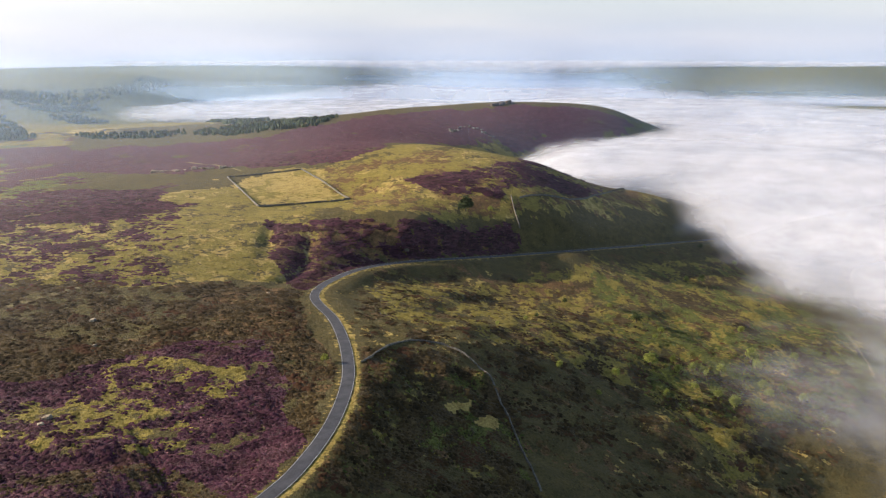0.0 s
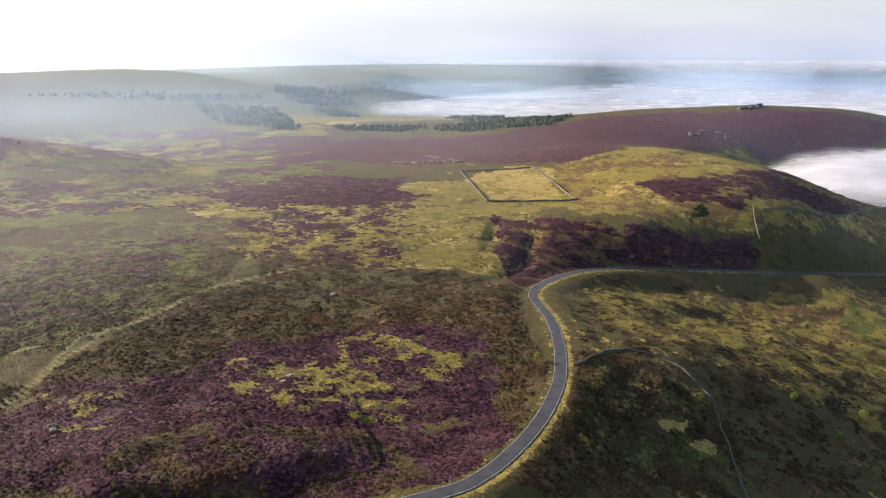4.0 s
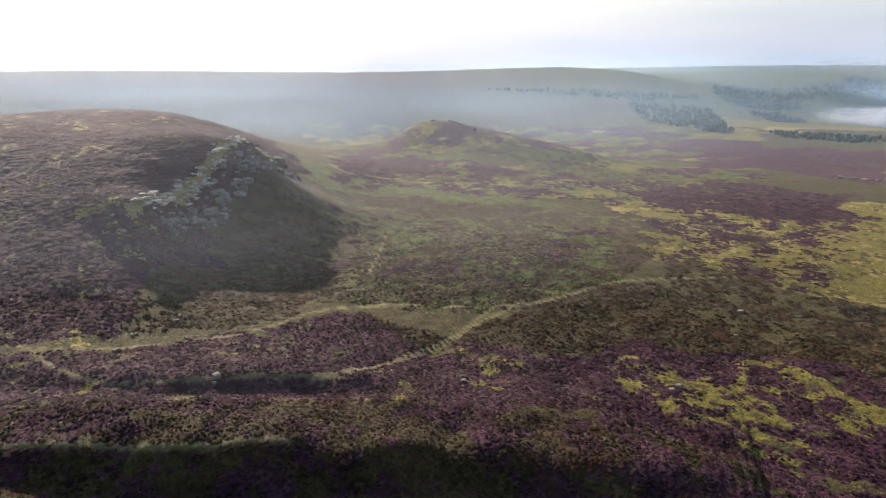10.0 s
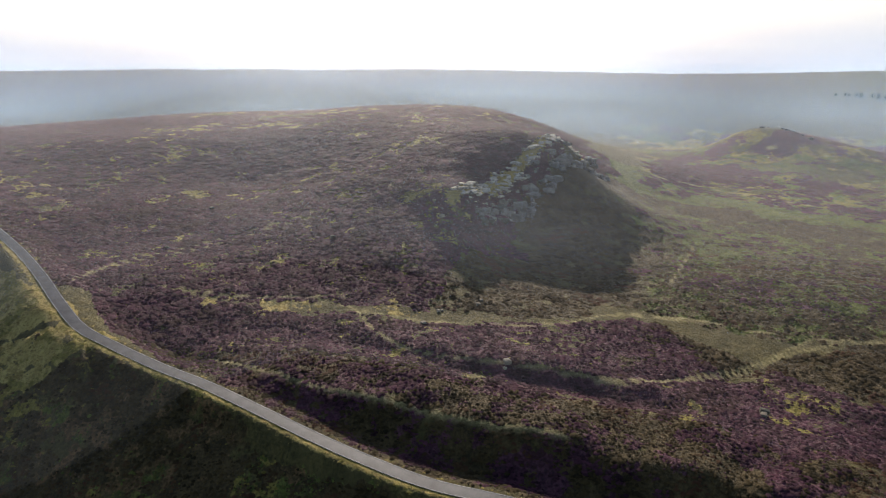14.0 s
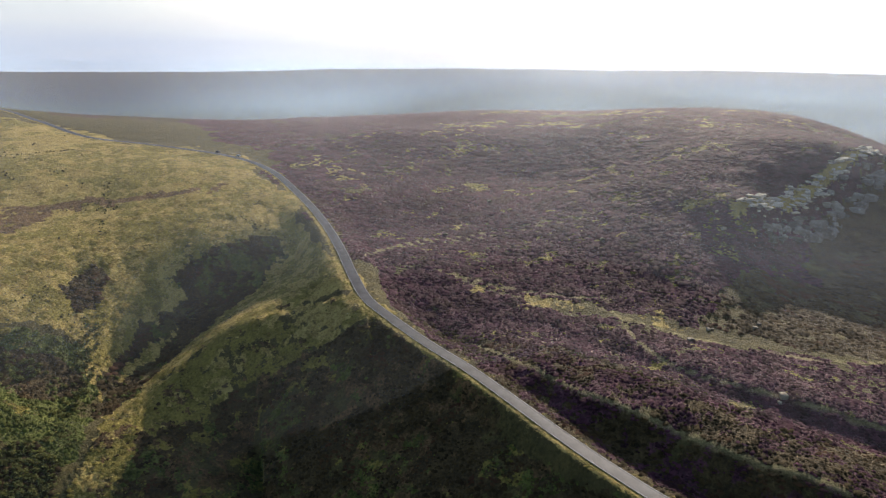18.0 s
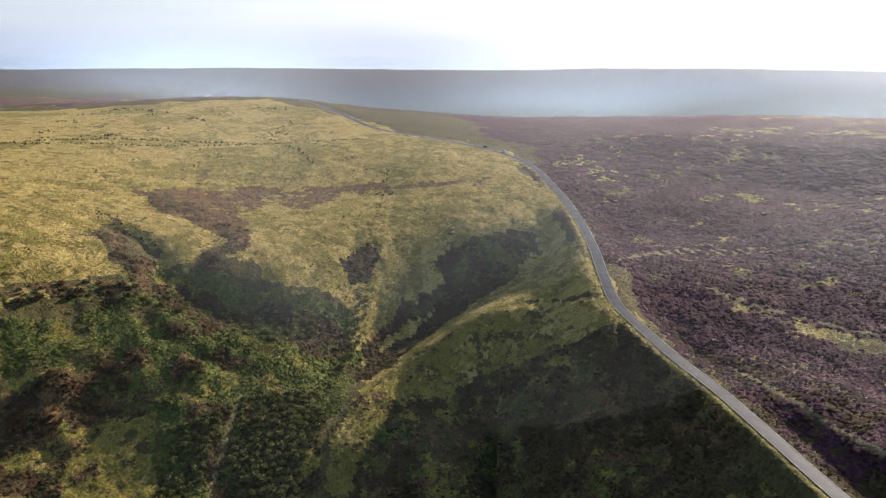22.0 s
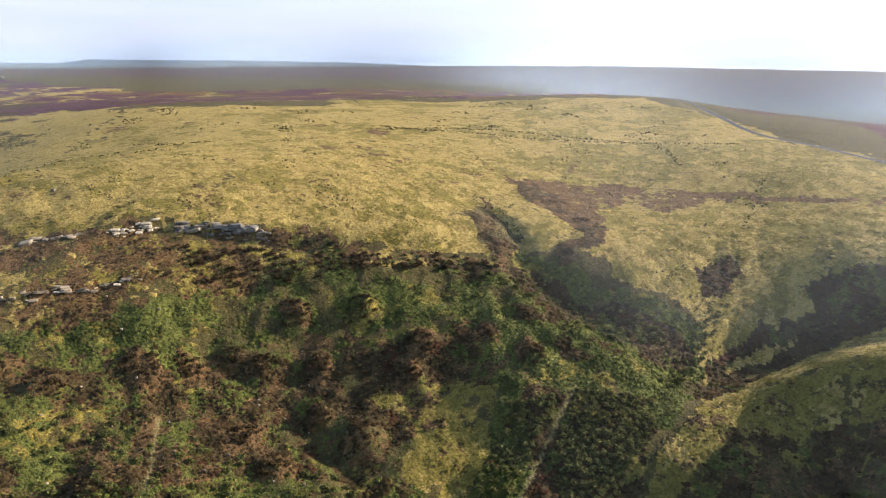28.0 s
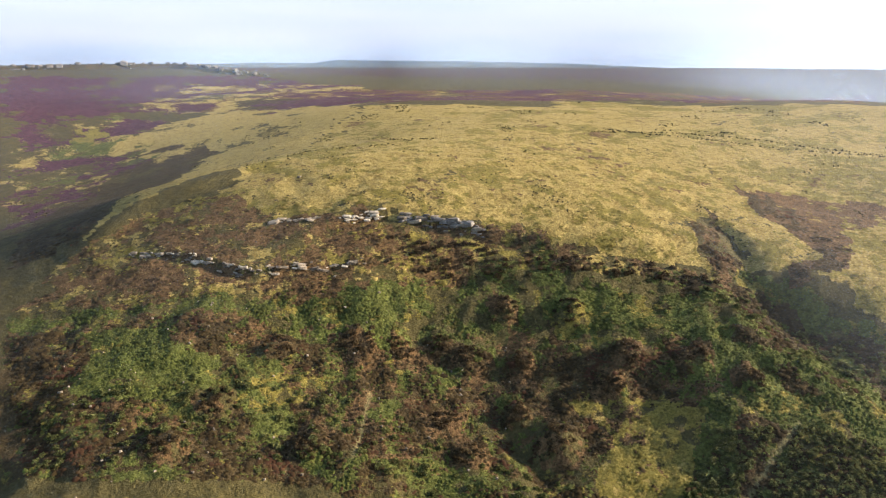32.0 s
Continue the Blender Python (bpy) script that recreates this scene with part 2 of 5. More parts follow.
sow("heather", 0.6, [(2.5, 636), (-5.3, 717), (-10.2, 1060), (-14.7, 1042), (-12.1, 705), (-5.4, 619), (1.1, 610)])
# Bank above the lane: heather share darkens it like its shadow.
sow("heather", 0.6, [(14, 532), (8.6, 521), (2.1, 528), (-5.4, 570), (-7.3, 570), (4, 487), (7.8, 442), (11.6, 385), (13.8, 404), (14.5, 492)])
sow("heather", 0.7, [(102.2, 705), (87.2, 745), (77.7, 702), (71.5, 734), (67.4, 512), (74.3, 417), (76.9, 294), (86.2, 306), (98.5, 338), (103.8, 367)])
sow("heather", 0.72, [(104, 335), (83.9, 296), (74.5, 277), (61, 301), (52.8, 266), (60.7, 237), (50.4, 242), (49.6, 184), (68.5, 169), (89.2, 212), (104.4, 294)])
sow("heather", 0.68, [(107.7, 640), (96.5, 789), (72.6, 1612), (70.9, 381), (80.7, 366), (103.2, 370), (106.9, 433), (111.4, 539)])
sow("heather", 0.75, [(112.9, 541), (110.2, 467), (106.9, 380), (105, 312), (101.1, 289), (90.1, 235), (92.8, 590), (106.7, 642)])
sow("heather", 0.75, [(197.3, 1563), (180.6, 1662), (172.5, 1367), (183.6, 1163), (190.7, 1196), (197.8, 1167)])
sow("heather", 0.8, [(172.5, 1367), (135, 1849), (134.9, 1780), (155.2, 1039), (172.5, 1004)])
sow("heather", 0.5, [(35.6, 272), (24.3, 295), (17, 270), (21.7, 219), (31.8, 220), (36.6, 252)])
sow("heather", 0.5, [(50.7, 273), (44.2, 262), (44.9, 222), (50.7, 229)])
sow("heather", 0.5, [(197.8, 1167), (190.7, 1171), (186.9, 1079), (193, 921), (187.9, 957), (198.9, 558)])
sow("shrub", 0.7, [(104, 700), (104, 1500), (128, 1500), (128, 900), (114, 760)])
sow("shrub", 0.9, [(61.7, 300), (50.2, 282), (44.7, 315), (38.2, 360), (28.7, 395), (19.2, 391), (14.5, 351), (12.1, 247), (13.9, 235), (14.8, 299), (21.9, 304), (36.5, 286), (38.5, 263), (50.3, 277), (55.4, 257), (62.3, 246)])
sow("shrub", 0.72, [(60.1, 600), (37, 562), (32.4, 497), (34.4, 401), (45.6, 317), (61.5, 315)])
sow("shrub", 0.5, [(-4.2, 384), (-10.2, 525), (-23.4, 578), (-32.1, 424), (-24.3, 377), (-10.7, 309)])
sow("shrub", 0.34, [(6.8, 461), (-23.1, 737), (-31.5, 530), (-33.1, 322), (4.4, 188), (7.2, 249)])
# Slope below the lane: shrub share darkens it where it lies in shadow.
sow("shrub", 0.55, [(8.8, 272), (6.6, 282), (4.1, 293), (0.7, 285), (-3.3, 259), (-5.9, 234), (-7.6, 211), (17, 179), (11.4, 199), (9.2, 229)])
# Dark cover in the outline of the shadow that the tor casts.
sow("shrub", 0.7, [(74.3, 417), (66.9, 519), (64.7, 683), (61.4, 564), (58.8, 396), (64.8, 294), (76.9, 294)])
sow("shrub", 0.62, [(63.3, 617), (51.6, 523), (37.5, 516), (36.8, 366), (48.7, 310), (61.9, 312)])
sow("shrub", 0.48, [(200, 367), (146.5, 309), (140.9, 237), (201.7, 259)])
sow("shrub", 0.75, [(139.8, 265), (133.6, 280), (131.6, 270), (133.4, 229), (141, 223)])
sow("shrub", 0.1, [(147.8, 337), (141.6, 349), (133.6, 331), (128.9, 315), (134.3, 296), (140.5, 308)])
sow("shrub", 0.7, [(189.1, 915), (185.9, 893), (184.3, 811), (193.2, 442), (199.2, 456), (198.9, 558), (193.2, 763)])
sow("shrub", 0.6, [(33.3, 430), (22, 411), (11.6, 385), (9.7, 274), (11.3, 214), (17.4, 181), (17.8, 185), (12.6, 234), (14.2, 288), (34.1, 312)])
sow("rust", 0.45, [(38.4, 281), (31.7, 307), (22, 331), (14.9, 331), (14.8, 299), (21.9, 299), (34.1, 275)])
# Brown plants on the same bank, part of its shadow tone.
sow("rust", 0.6, [(14, 532), (8.6, 521), (2.1, 528), (-5.4, 570), (-7.3, 570), (4, 487), (7.8, 442), (11.6, 385), (13.8, 404), (14.5, 492)])
sow("rust", 0.24, [(6.8, 461), (-23.1, 737), (-31.5, 530), (-33.1, 322), (4.4, 188), (7.2, 249)])
sow("rust", 0.5, [(-7.4, 495), (-12.5, 512), (-14.1, 427), (-8.5, 410)])
sow("rust", 0.35, [(8.8, 272), (6.6, 282), (4.1, 293), (0.7, 285), (-3.3, 259), (-5.9, 234), (-7.6, 211), (17, 179), (11.4, 199), (9.2, 229)])
sow("rust", 0.75, [(142.1, 490), (132.5, 500), (115.1, 485), (116.9, 472), (128.8, 478), (131.6, 436), (133.4, 453), (136.6, 427), (137.3, 358), (138.7, 361), (138.9, 404), (140.6, 439)])
sow("rust", 0.56, [(195.7, 426), (187.6, 447), (182.1, 437), (172.3, 383), (160.7, 371), (143.6, 358), (160.6, 338), (173, 331), (188.3, 343), (199.7, 389)])
sow("rust", 0.4, [(199.9, 371), (173.1, 314), (146.7, 323), (141.8, 278), (155, 234), (201.5, 275)])
sow("rust", 0.55, [(22, 408), (11.6, 385), (9.5, 273), (11.3, 214), (17.4, 181), (19.3, 184), (13.1, 226), (14.6, 288)])
sow("rust", 0.12, [(181.9, 490), (172.5, 909), (134.9, 899), (134.1, 541), (144.3, 493), (160.7, 384), (172.8, 387)])
sow("rust", 0.1, [(181.9, 490), (172.8, 396), (174.6, 388), (180, 392), (184.2, 445)])
sow("lush", 0.5, [(28, 620), (28, 1500), (62, 1500), (62, 640)])
sow("lush", 0.5, [(35.6, 272), (24.3, 295), (17, 270), (21.7, 219), (31.8, 220), (36.6, 252)])
sow("lush", 0.4, [(50.7, 273), (44.2, 262), (44.9, 222), (50.7, 229)])
sow("lush", 0.55, [(37.8, 619), (16.8, 715), (7.2, 606), (10.5, 526), (12.8, 411), (19.2, 403), (34.4, 417)])
sow("lush", 0.8, [(3, 543), (-10, 623), (-5.4, 580), (2.1, 534)])
sow("lush", 0.6, [(6.8, 442), (-23.2, 698), (-31.5, 530), (-25.2, 279), (-17.8, 337), (4.1, 344)])
sow("lush", 0.35, [(8.8, 272), (6.6, 282), (4.1, 293), (0.7, 285), (-3.3, 259), (-5.9, 234), (-7.6, 211), (17, 179), (11.4, 199), (9.2, 229)])
sow("lush", 0.45, [(102.2, 705), (87.2, 745), (77.7, 702), (67.4, 512), (74.3, 417), (76.9, 294), (86.2, 306), (103.8, 367)])
sow("lush", 0.42, [(104, 335), (74.5, 277), (52.8, 266), (49.6, 184), (68.5, 169), (104.4, 294)])
sow("lush", 0.3, [(199.7, 389), (173, 336), (143.5, 340), (140.9, 237), (201.7, 259)])
sow("lush", 0.4, [(144, 368), (133.7, 348), (127.6, 335), (126.8, 289), (133.4, 229), (158.1, 220), (145.3, 300)])
sow("lush", 0.7, [(31.6, 1887), (18, 2416), (17.6, 1454), (24.7, 1640), (28.4, 1454), (31.7, 1645)])
sow("lush", 0.6, [(35.6, 272), (24.3, 295), (17, 270), (21.7, 219), (31.8, 220), (36.6, 252)])
sow("lush", 0.55, [(50.7, 273), (44.2, 262), (44.9, 222), (50.7, 229)])
sow("lush", 0.42, [(195.7, 426), (187.6, 447), (182.1, 437), (172.3, 383), (160.7, 371), (143.6, 358), (160.6, 338), (173, 331), (188.3, 343), (199.7, 389)])
sow("lush", 0.45, [(182, 448), (172.3, 385), (172.9, 346), (179.4, 350)])
sow("lush", 0.5, [(156.5, 997), (133.1, 905), (127.8, 773), (115.2, 566), (110.6, 465), (108.2, 377), (106.5, 310), (112.3, 330), (119.3, 300), (126.1, 284), (128, 339), (132.7, 352), (138.2, 367), (154.5, 363), (158.1, 363)])
sow("lush", 0.42, [(181.9, 490), (172.5, 909), (134.9, 899), (133.9, 505), (143.7, 367), (160.7, 371), (172.8, 387)])
sow("bracken", 0.45, [(28, 620), (28, 1500), (62, 1500), (62, 640)])
sow("bracken", 0.6, [(53.8, 586), (47, 578), (47.5, 523), (52, 537)])
sow("bracken", 0.7, [(-8.7, 1192), (-13.1, 1276), (-17.8, 1294), (-11.5, 1136)])
sow("bracken", 0.5, [(-12.5, 536), (-33.1, 921), (-34.6, 431), (-20.3, 307), (-15.3, 367)])
sow("bracken", 0.68, [(64.2, 693), (60.6, 663), (51.8, 660), (37.6, 552), (36.8, 366), (48.7, 310), (61.9, 312), (58.4, 383)])
sow("bracken", 0.55, [(199.7, 389), (188.3, 348), (173, 336), (160.6, 345), (143.6, 354), (138.3, 324), (141.5, 261), (140.9, 237), (201.7, 259)])
sow("bracken", 0.5, [(158.1, 362), (143.7, 336), (133.9, 301), (131.1, 270), (134, 226), (160.6, 258)])
sow("bracken", 0.6, [(144, 368), (133.7, 348), (127.6, 335), (126.8, 289), (133.4, 229), (158.1, 220), (145.3, 300)])
sow("bracken", 0.4, [(197.8, 1167), (190.7, 1171), (186.9, 1079), (193, 921), (187.9, 957), (198.9, 558)])
sow("straw", 0.46, [(36.9, 629), (21.3, 693), (16.8, 715), (15, 614), (7.2, 606), (10.5, 526), (12.9, 440), (13.7, 406), (19.2, 403), (27.8, 408), (34.4, 417), (31.5, 477), (37.9, 539)])
sow("straw", 0.5, [(11.1, 750), (3.8, 825), (-4.4, 1039), (-10.6, 1082), (-15.6, 1046), (-17.8, 1060), (-18.3, 752), (-5.4, 580), (-0.7, 554), (6.7, 530), (7.6, 623)])
sow("straw", 1, [(17, 757), (11.3, 757), (7.7, 623), (14.7, 617)])
sow("straw", 0.15, [(8.8, 392), (-0.8, 414), (-4.2, 332), (1.2, 309), (7.1, 271)])
sow("straw", 0.08, [(6.8, 461), (-23.1, 737), (-31.5, 530), (-33.1, 322), (-16.1, 238), (-10.5, 370), (7.1, 271)])
sow("straw", 0.2, [(-17.8, 337), (-24.2, 392), (-28.9, 338), (-25.3, 274), (-19.8, 257)])
sow("straw", 0.45, [(99.3, 340), (86.2, 306), (92.9, 289), (98.2, 295)])
sow("straw", 0.4, [(86.9, 335), (77.3, 323), (77.4, 284), (83, 294)])
sow("straw", 0.36, [(107.7, 640), (96.5, 789), (72.6, 1612), (70.9, 381), (80.7, 366), (103.2, 370), (106.9, 433), (111.4, 539)])
sow("straw", 0.92, [(156.5, 997), (133.1, 905), (127.8, 773), (115.2, 566), (110.6, 465), (108.2, 377), (106.5, 310), (112.3, 330), (119.3, 300), (126.1, 284), (128, 339), (132.7, 352), (138.2, 367), (154.5, 363), (158.1, 363)])
sow("straw", 0.95, [(181.9, 490), (172.5, 909), (134.9, 899), (133.9, 505), (143.7, 367), (160.7, 371), (172.8, 387)])
sow("straw", 0.8, [(192.8, 447), (187.4, 480), (181.9, 490), (173.4, 857), (171.6, 1187), (183.6, 1163), (192.6, 931), (187.6, 814), (185.9, 878), (183.9, 800)])
sow("straw", 0.6, [(31.6, 1933), (18, 2458), (17.6, 1454), (24.7, 1520), (24.8, 1321), (31.8, 1410)])
sow("straw", 0.3, [(195.7, 426), (187.6, 447), (182.1, 437), (172.3, 383), (160.7, 371), (143.6, 358), (160.6, 338), (173, 331), (188.3, 343), (199.7, 389)])
sow("straw", 0.3, [(197.8, 1167), (190.7, 1171), (186.9, 1079), (193, 921), (187.9, 957), (198.9, 558)])
sow("straw", 0.5, [(188.6, 1520), (172.5, 1395), (172.1, 1035), (183.6, 1163), (189.1, 1312)])
sow("straw", 0.9, [(181.9, 490), (172.8, 396), (174.6, 388), (180, 392), (184.2, 445)])
def sow_only(corners, **shares):
    """Only the plants named grow here."""
    for kind in COVERS:
        sow(kind, shares.get(kind, 0.0), corners)


for a, d, reach, _ in MOUNDS:
    w = math.degrees(reach * 1.15 / d)
    ring = [(a + w * math.cos(i * 0.785), d + reach * 1.25 * math.sin(i * 0.785)) for i in range(8)]
    sow_only(ring, rust=0.72, shrub=0.35)
# Near ground by the lane: darker plants imitate slope shade and lens vignetting.
sow_only([(24, 205), (36, 218), (50, 222), (66, 222), (84, 246), (98, 284), (104, 296), (94, 226), (80, 178), (66, 166), (26, 166), (18, 186)], heather=0.42, shrub=0.9)
sow("lush", 0.6, [(11.1, 750), (3.8, 825), (-4.4, 1039), (-15.6, 1046), (-18.3, 752), (-5.4, 580), (6.7, 530)])
sow("rust", 0.3, [(11.1, 750), (3.8, 825), (-4.4, 1039), (-15.6, 1046), (-18.3, 752), (-5.4, 580), (6.7, 530)])
sow_only([(57, 960), (50, 1000), (42, 960), (39, 860), (46, 830), (56, 880)], heather=0.6, rust=0.3, lush=0.4)
# The same slope and quarry, shadow imitated by dark cover.
sow_only([(8.2, 280), (3, 296), (-2, 296), (-5, 270), (-9, 216), (-3, 190), (14, 182), (10.5, 206), (8.8, 240)], shrub=0.65, bracken=0.4, lush=0.28, rust=0.3)
sow_only([(16.9, 757), (11.7, 771), (7.6, 627), (14.6, 622)], straw=1.0, lush=0.35)
sow_only([(34.9, 1752), (29.6, 2103), (18, 2400), (18.4, 1499), (28.7, 1519)], lush=1.0, straw=0.55)
# Bare sandy scrapes in the old quarry.
for a, d in ((-0.6, 259), (-3.1, 249)):
    sow_only([(a + 0.7, d - 3), (a + 0.8, d + 2), (a, d + 4), (a - 0.9, d + 2), (a - 0.7, d - 3)], straw=1.0)
# The knoll: pale grass on its crown, rough grass and bracken down its shaded side.
sow_only([(106, 303), (112, 330), (119, 312), (126, 288), (133, 226), (131, 218), (124, 262), (117, 282), (110, 288), (103, 276), (100, 252)], straw=0.55, lush=0.55, rust=0.2)
sow_only([(131, 218), (124, 262), (117, 282), (110, 288), (103, 276), (92, 205), (80, 170), (70, 140), (125, 140)], lush=0.3, shrub=0.5, rust=0.35, bracken=0.3)
# The hollow behind the knoll: dark plants deepen its shade.
sow_only([(110, 392), (113.5, 366), (118, 345), (123.5, 304), (127, 286), (127, 302), (123, 326), (120, 352), (115.5, 382), (111, 406)], bracken=0.5, shrub=0.7, lush=0.3)
sow_only([(127.9, 369), (127.3, 380), (126.4, 385), (125.4, 379), (125.4, 362), (126.3, 352), (127.6, 351)], shrub=1.0)
# The ravine: bushy ground, darkened with cover for the shade in it.
sow_only([(147, 350), (142, 352), (133, 336), (127.5, 318), (131, 300), (139, 314)], shrub=0.7, bracken=0.45, rust=0.3)
# Wider outline of the hollow's dark area, its shade put into the plant colour.
sow_only([(120.9, 375), (116.9, 399), (112.3, 403), (110.5, 398), (110.8, 384), (114.5, 368), (119.6, 355), (124.5, 328), (126.1, 302), (126.9, 316), (124.6, 336), (121.9, 355)], shrub=0.7, bracken=0.55)
# The ravine's dark area again, shade put into the cover colour.
sow_only([(148.7, 351), (145.1, 358), (142.3, 341), (139.1, 314), (134.2, 330), (132.7, 304), (137.2, 285), (142.0, 300), (143.8, 321)], shrub=0.4, bracken=0.65, lush=0.2)
# The dell: green bracken under the bank, a grassy bottom, a block of scrub.
sow_only([(158, 322), (152.6, 334), (146, 338), (142.5, 322), (145, 308), (150, 312), (156, 312)], bracken=0.8, lush=0.6)
sow_only([(155.7, 276), (149.8, 274), (142.8, 266), (144, 243), (147.7, 222), (152.9, 232), (151.8, 258)], lush=0.85, straw=0.4, rust=0.12)
sow_only([(137.6, 273), (131.7, 277), (130, 263), (133.2, 226), (142.7, 220), (139.8, 243)], shrub=0.6, bracken=0.5, lush=0.4)
# The northern moor: a red heather strip behind the plateau, straw and dark bars on the slope under the far edge.
sow_only([(171.4, 1359), (152.0, 1516), (135.9, 1813), (135.8, 928), (152.0, 1052), (171.4, 925)], heather=0.55, rust=0.6, straw=0.3)
sow_only([(187.7, 1511), (172.2, 1485), (171.9, 987), (178.3, 1018), (188.0, 1157)], straw=0.6, heather=0.4, rust=0.4)
sow_only([(181.8, 1190), (172.3, 1139), (172.1, 966), (176.6, 1017), (181.5, 1084)], shrub=1.0, heather=0.6)
sow_only([(193.2, 1117), (191.3, 1054), (191.8, 984), (193.5, 991)], lush=0.9, bracken=0.5)
sow_only([(177.6, 397), (171.8, 411), (168.2, 390), (171.8, 385)], lush=0.8, straw=0.5)
sow_only([(183.3, 295), (179.4, 288), (179.8, 246), (184.3, 246)], bracken=0.85, lush=0.5)
sow_only([(195.5, 343), (186.7, 304), (183.2, 277), (191.9, 279), (196.1, 300)], bracken=0.85, lush=0.4)
sow_only([(143.8, 493), (141.3, 485), (138.2, 422), (137.0, 356), (138.9, 351), (138.9, 398), (141.6, 443)], rust=0.75, shrub=0.5)
sow_only([(146.3, 449), (144.2, 408), (142.4, 366), (142.5, 345), (143.7, 361), (145.7, 396)], rust=0.6, shrub=0.35)
TRACK_LINES = [
    (1.3, [(61.6, 309), (57.6, 314), (51.6, 315), (45.6, 317), (41.9, 331), (38.2, 360), (34.4, 380), (28.7, 403)]),
    (1.2, [(62.5, 235), (60.3, 236), (55.5, 252), (51.6, 271), (48.8, 294), (45.6, 317)]),
    (1.2, [(47.5, 314), (50.7, 282), (53.8, 263), (60.7, 238), (68.6, 239), (78.4, 249), (82.2, 271), (83.9, 296), (85.7, 306), (92.7, 317), (98.5, 338)]),
    (1.1, [(47.7, 312), (56.3, 317), (61.9, 310), (66.2, 289), (72, 283), (78.1, 285), (83.5, 295)]),
    (0.7, [(57.9, 368), (56.5, 457)]),
    (1, [(103.8, 367), (98.2, 388), (92.1, 408), (85.6, 424), (80.6, 439)]),
    (1.5, [(95.6, 266), (88, 229), (81.5, 211), (74.6, 199), (66.5, 193)]),
    (1.5, [(105.1, 354), (101.7, 379), (93.9, 410), (87.3, 426)]),
    (1.5, [(98.9, 340), (93.6, 326), (85.4, 315)]),
    (1, [(10.9, 509), (11.4, 480), (11.2, 462), (13.3, 415)]),
    (1.2, [(-31.4, 545), (-32.7, 498), (-33.5, 467)]),
    (0.8, [(172.8, 269), (174.2, 234)]),
    (0.7, [(137.2, 272), (138.9, 250), (140.5, 232), (141.5, 222)]),
    (2, [(60.1, 669), (56.1, 676), (48.9, 636)]),
    (2.5, [(52.9, 860), (51.1, 869)]),
    (1.5, [(79.5, 549), (76.4, 498)]),
    (1.5, [(101.1, 586), (96.1, 610)]),
    (2.5, [(189.5, 1221), (172.5, 976), (148.1, 1018)]),
    (2, [(15.8, 787), (19.9, 909)]),
    (1.5, [(134.8, 927), (133.1, 843), (130.5, 781)]),
]
WALL_LINES = [
    [(17, 757), (14.8, 610)],
    [(14.8, 610), (7.6, 621)],
    [(11.3, 757), (7.6, 621)],
    [(17, 757), (11.3, 757)],
    [(7.1, 271), (4.1, 298), (1.2, 307), (-1.8, 302), (-4.3, 284), (-5.9, 259), (-9.1, 216)],
    [(-5.6, 614), (-5.9, 592), (-6.4, 572)],
    [(-6.3, 614), (-12.1, 702), (-17.7, 1064)],
]
TREE_SPOTS = [
    (-1.9, 574, 13), (-3.9, 580, 6), (10.2, 274, 4), (-16.2, 445, 9), (-17.6, 379, 8), (-14.9, 345, 6), (-18.2, 437, 5), (-10.1, 326, 4), (-25.2, 428, 9), (-24.4, 361, 8), (-23.1, 400, 6), (-19.8, 383, 5), (-20.9, 392, 5), (-20.9, 586, 8), (-19.8, 578, 6), (-24.2, 468, 6), (-26.3, 396, 6), (-19.3, 396, 4), (-10.3, 464, 4), (-22, 391, 4), (-25.7, 418, 7), (-26.8, 387, 5), (-19.1, 346, 4), (-23.1, 366, 5),
]
TREE_SPOTS_BELOW = [
    (-29.2, 395, 6), (-20.6, 686, 6), (-23.2, 672, 6), (-25, 594, 7), (-6.5, 492, 4), (-4.7, 365, 3), (-14, 464, 4), (-25.9, 763, 7), (-16.4, 638, 4), (-32, 606, 9), (-28.2, 450, 6), (-27.7, 399, 5), (-17.8, 424, 4), (-21.3, 367, 5), (-8, 408, 3), (-7.1, 395, 3), (-13.6, 315, 3),
]
WOODS = [
    (40, [(28.8, 2001), (26.8, 2135), (24.7, 1967), (26.9, 1874)]),
    (60, [(30.8, 2195), (25.6, 2383), (25.3, 2319), (29.6, 2092)]),
    (160, [(18.9, 2518), (15.1, 2561), (13.4, 1372), (16.8, 1303)]),
    (50, [(31.7, 1563), (30.4, 1557), (30.2, 1344), (31.8, 1362)]),
    (170, [(20.1, 1216), (12.6, 1289), (8.2, 1208), (10, 1105), (16.1, 1097)]),
    (260, [(31.3, 2570), (24.4, 2527), (13.3, 2928), (13.3, 2791), (24.5, 2441), (31.4, 2256)]),
    (60, [(27.3, 1405), (19.7, 1272), (21, 1163), (26.6, 1289)]),
    (120, [(37.5, 1780), (31.3, 1881), (29.6, 1372), (35.8, 1500)]),
    (80, [(48.2, 1811), (37.5, 1894), (31.3, 2092), (37.5, 1793)]),
]
RUSH_LINES = [
    [(153.7, 656), (146.7, 631), (132.3, 623), (126, 631)],
    [(132, 614), (131, 582), (130.1, 550)],
    [(124.2, 518), (124.6, 459), (125.1, 421)],
    [(146.4, 433), (144.5, 415), (143, 383)],
    [(115, 427), (113.1, 413), (111.1, 403)],
    [(127, 381), (127.9, 349), (128.8, 307), (129.6, 268)],
    [(154.7, 642), (145.9, 651), (134.4, 627)],
    [(177.2, 462), (174.5, 426), (172.7, 404)],
    [(146.2, 442), (143.6, 413), (142.2, 384)],
]
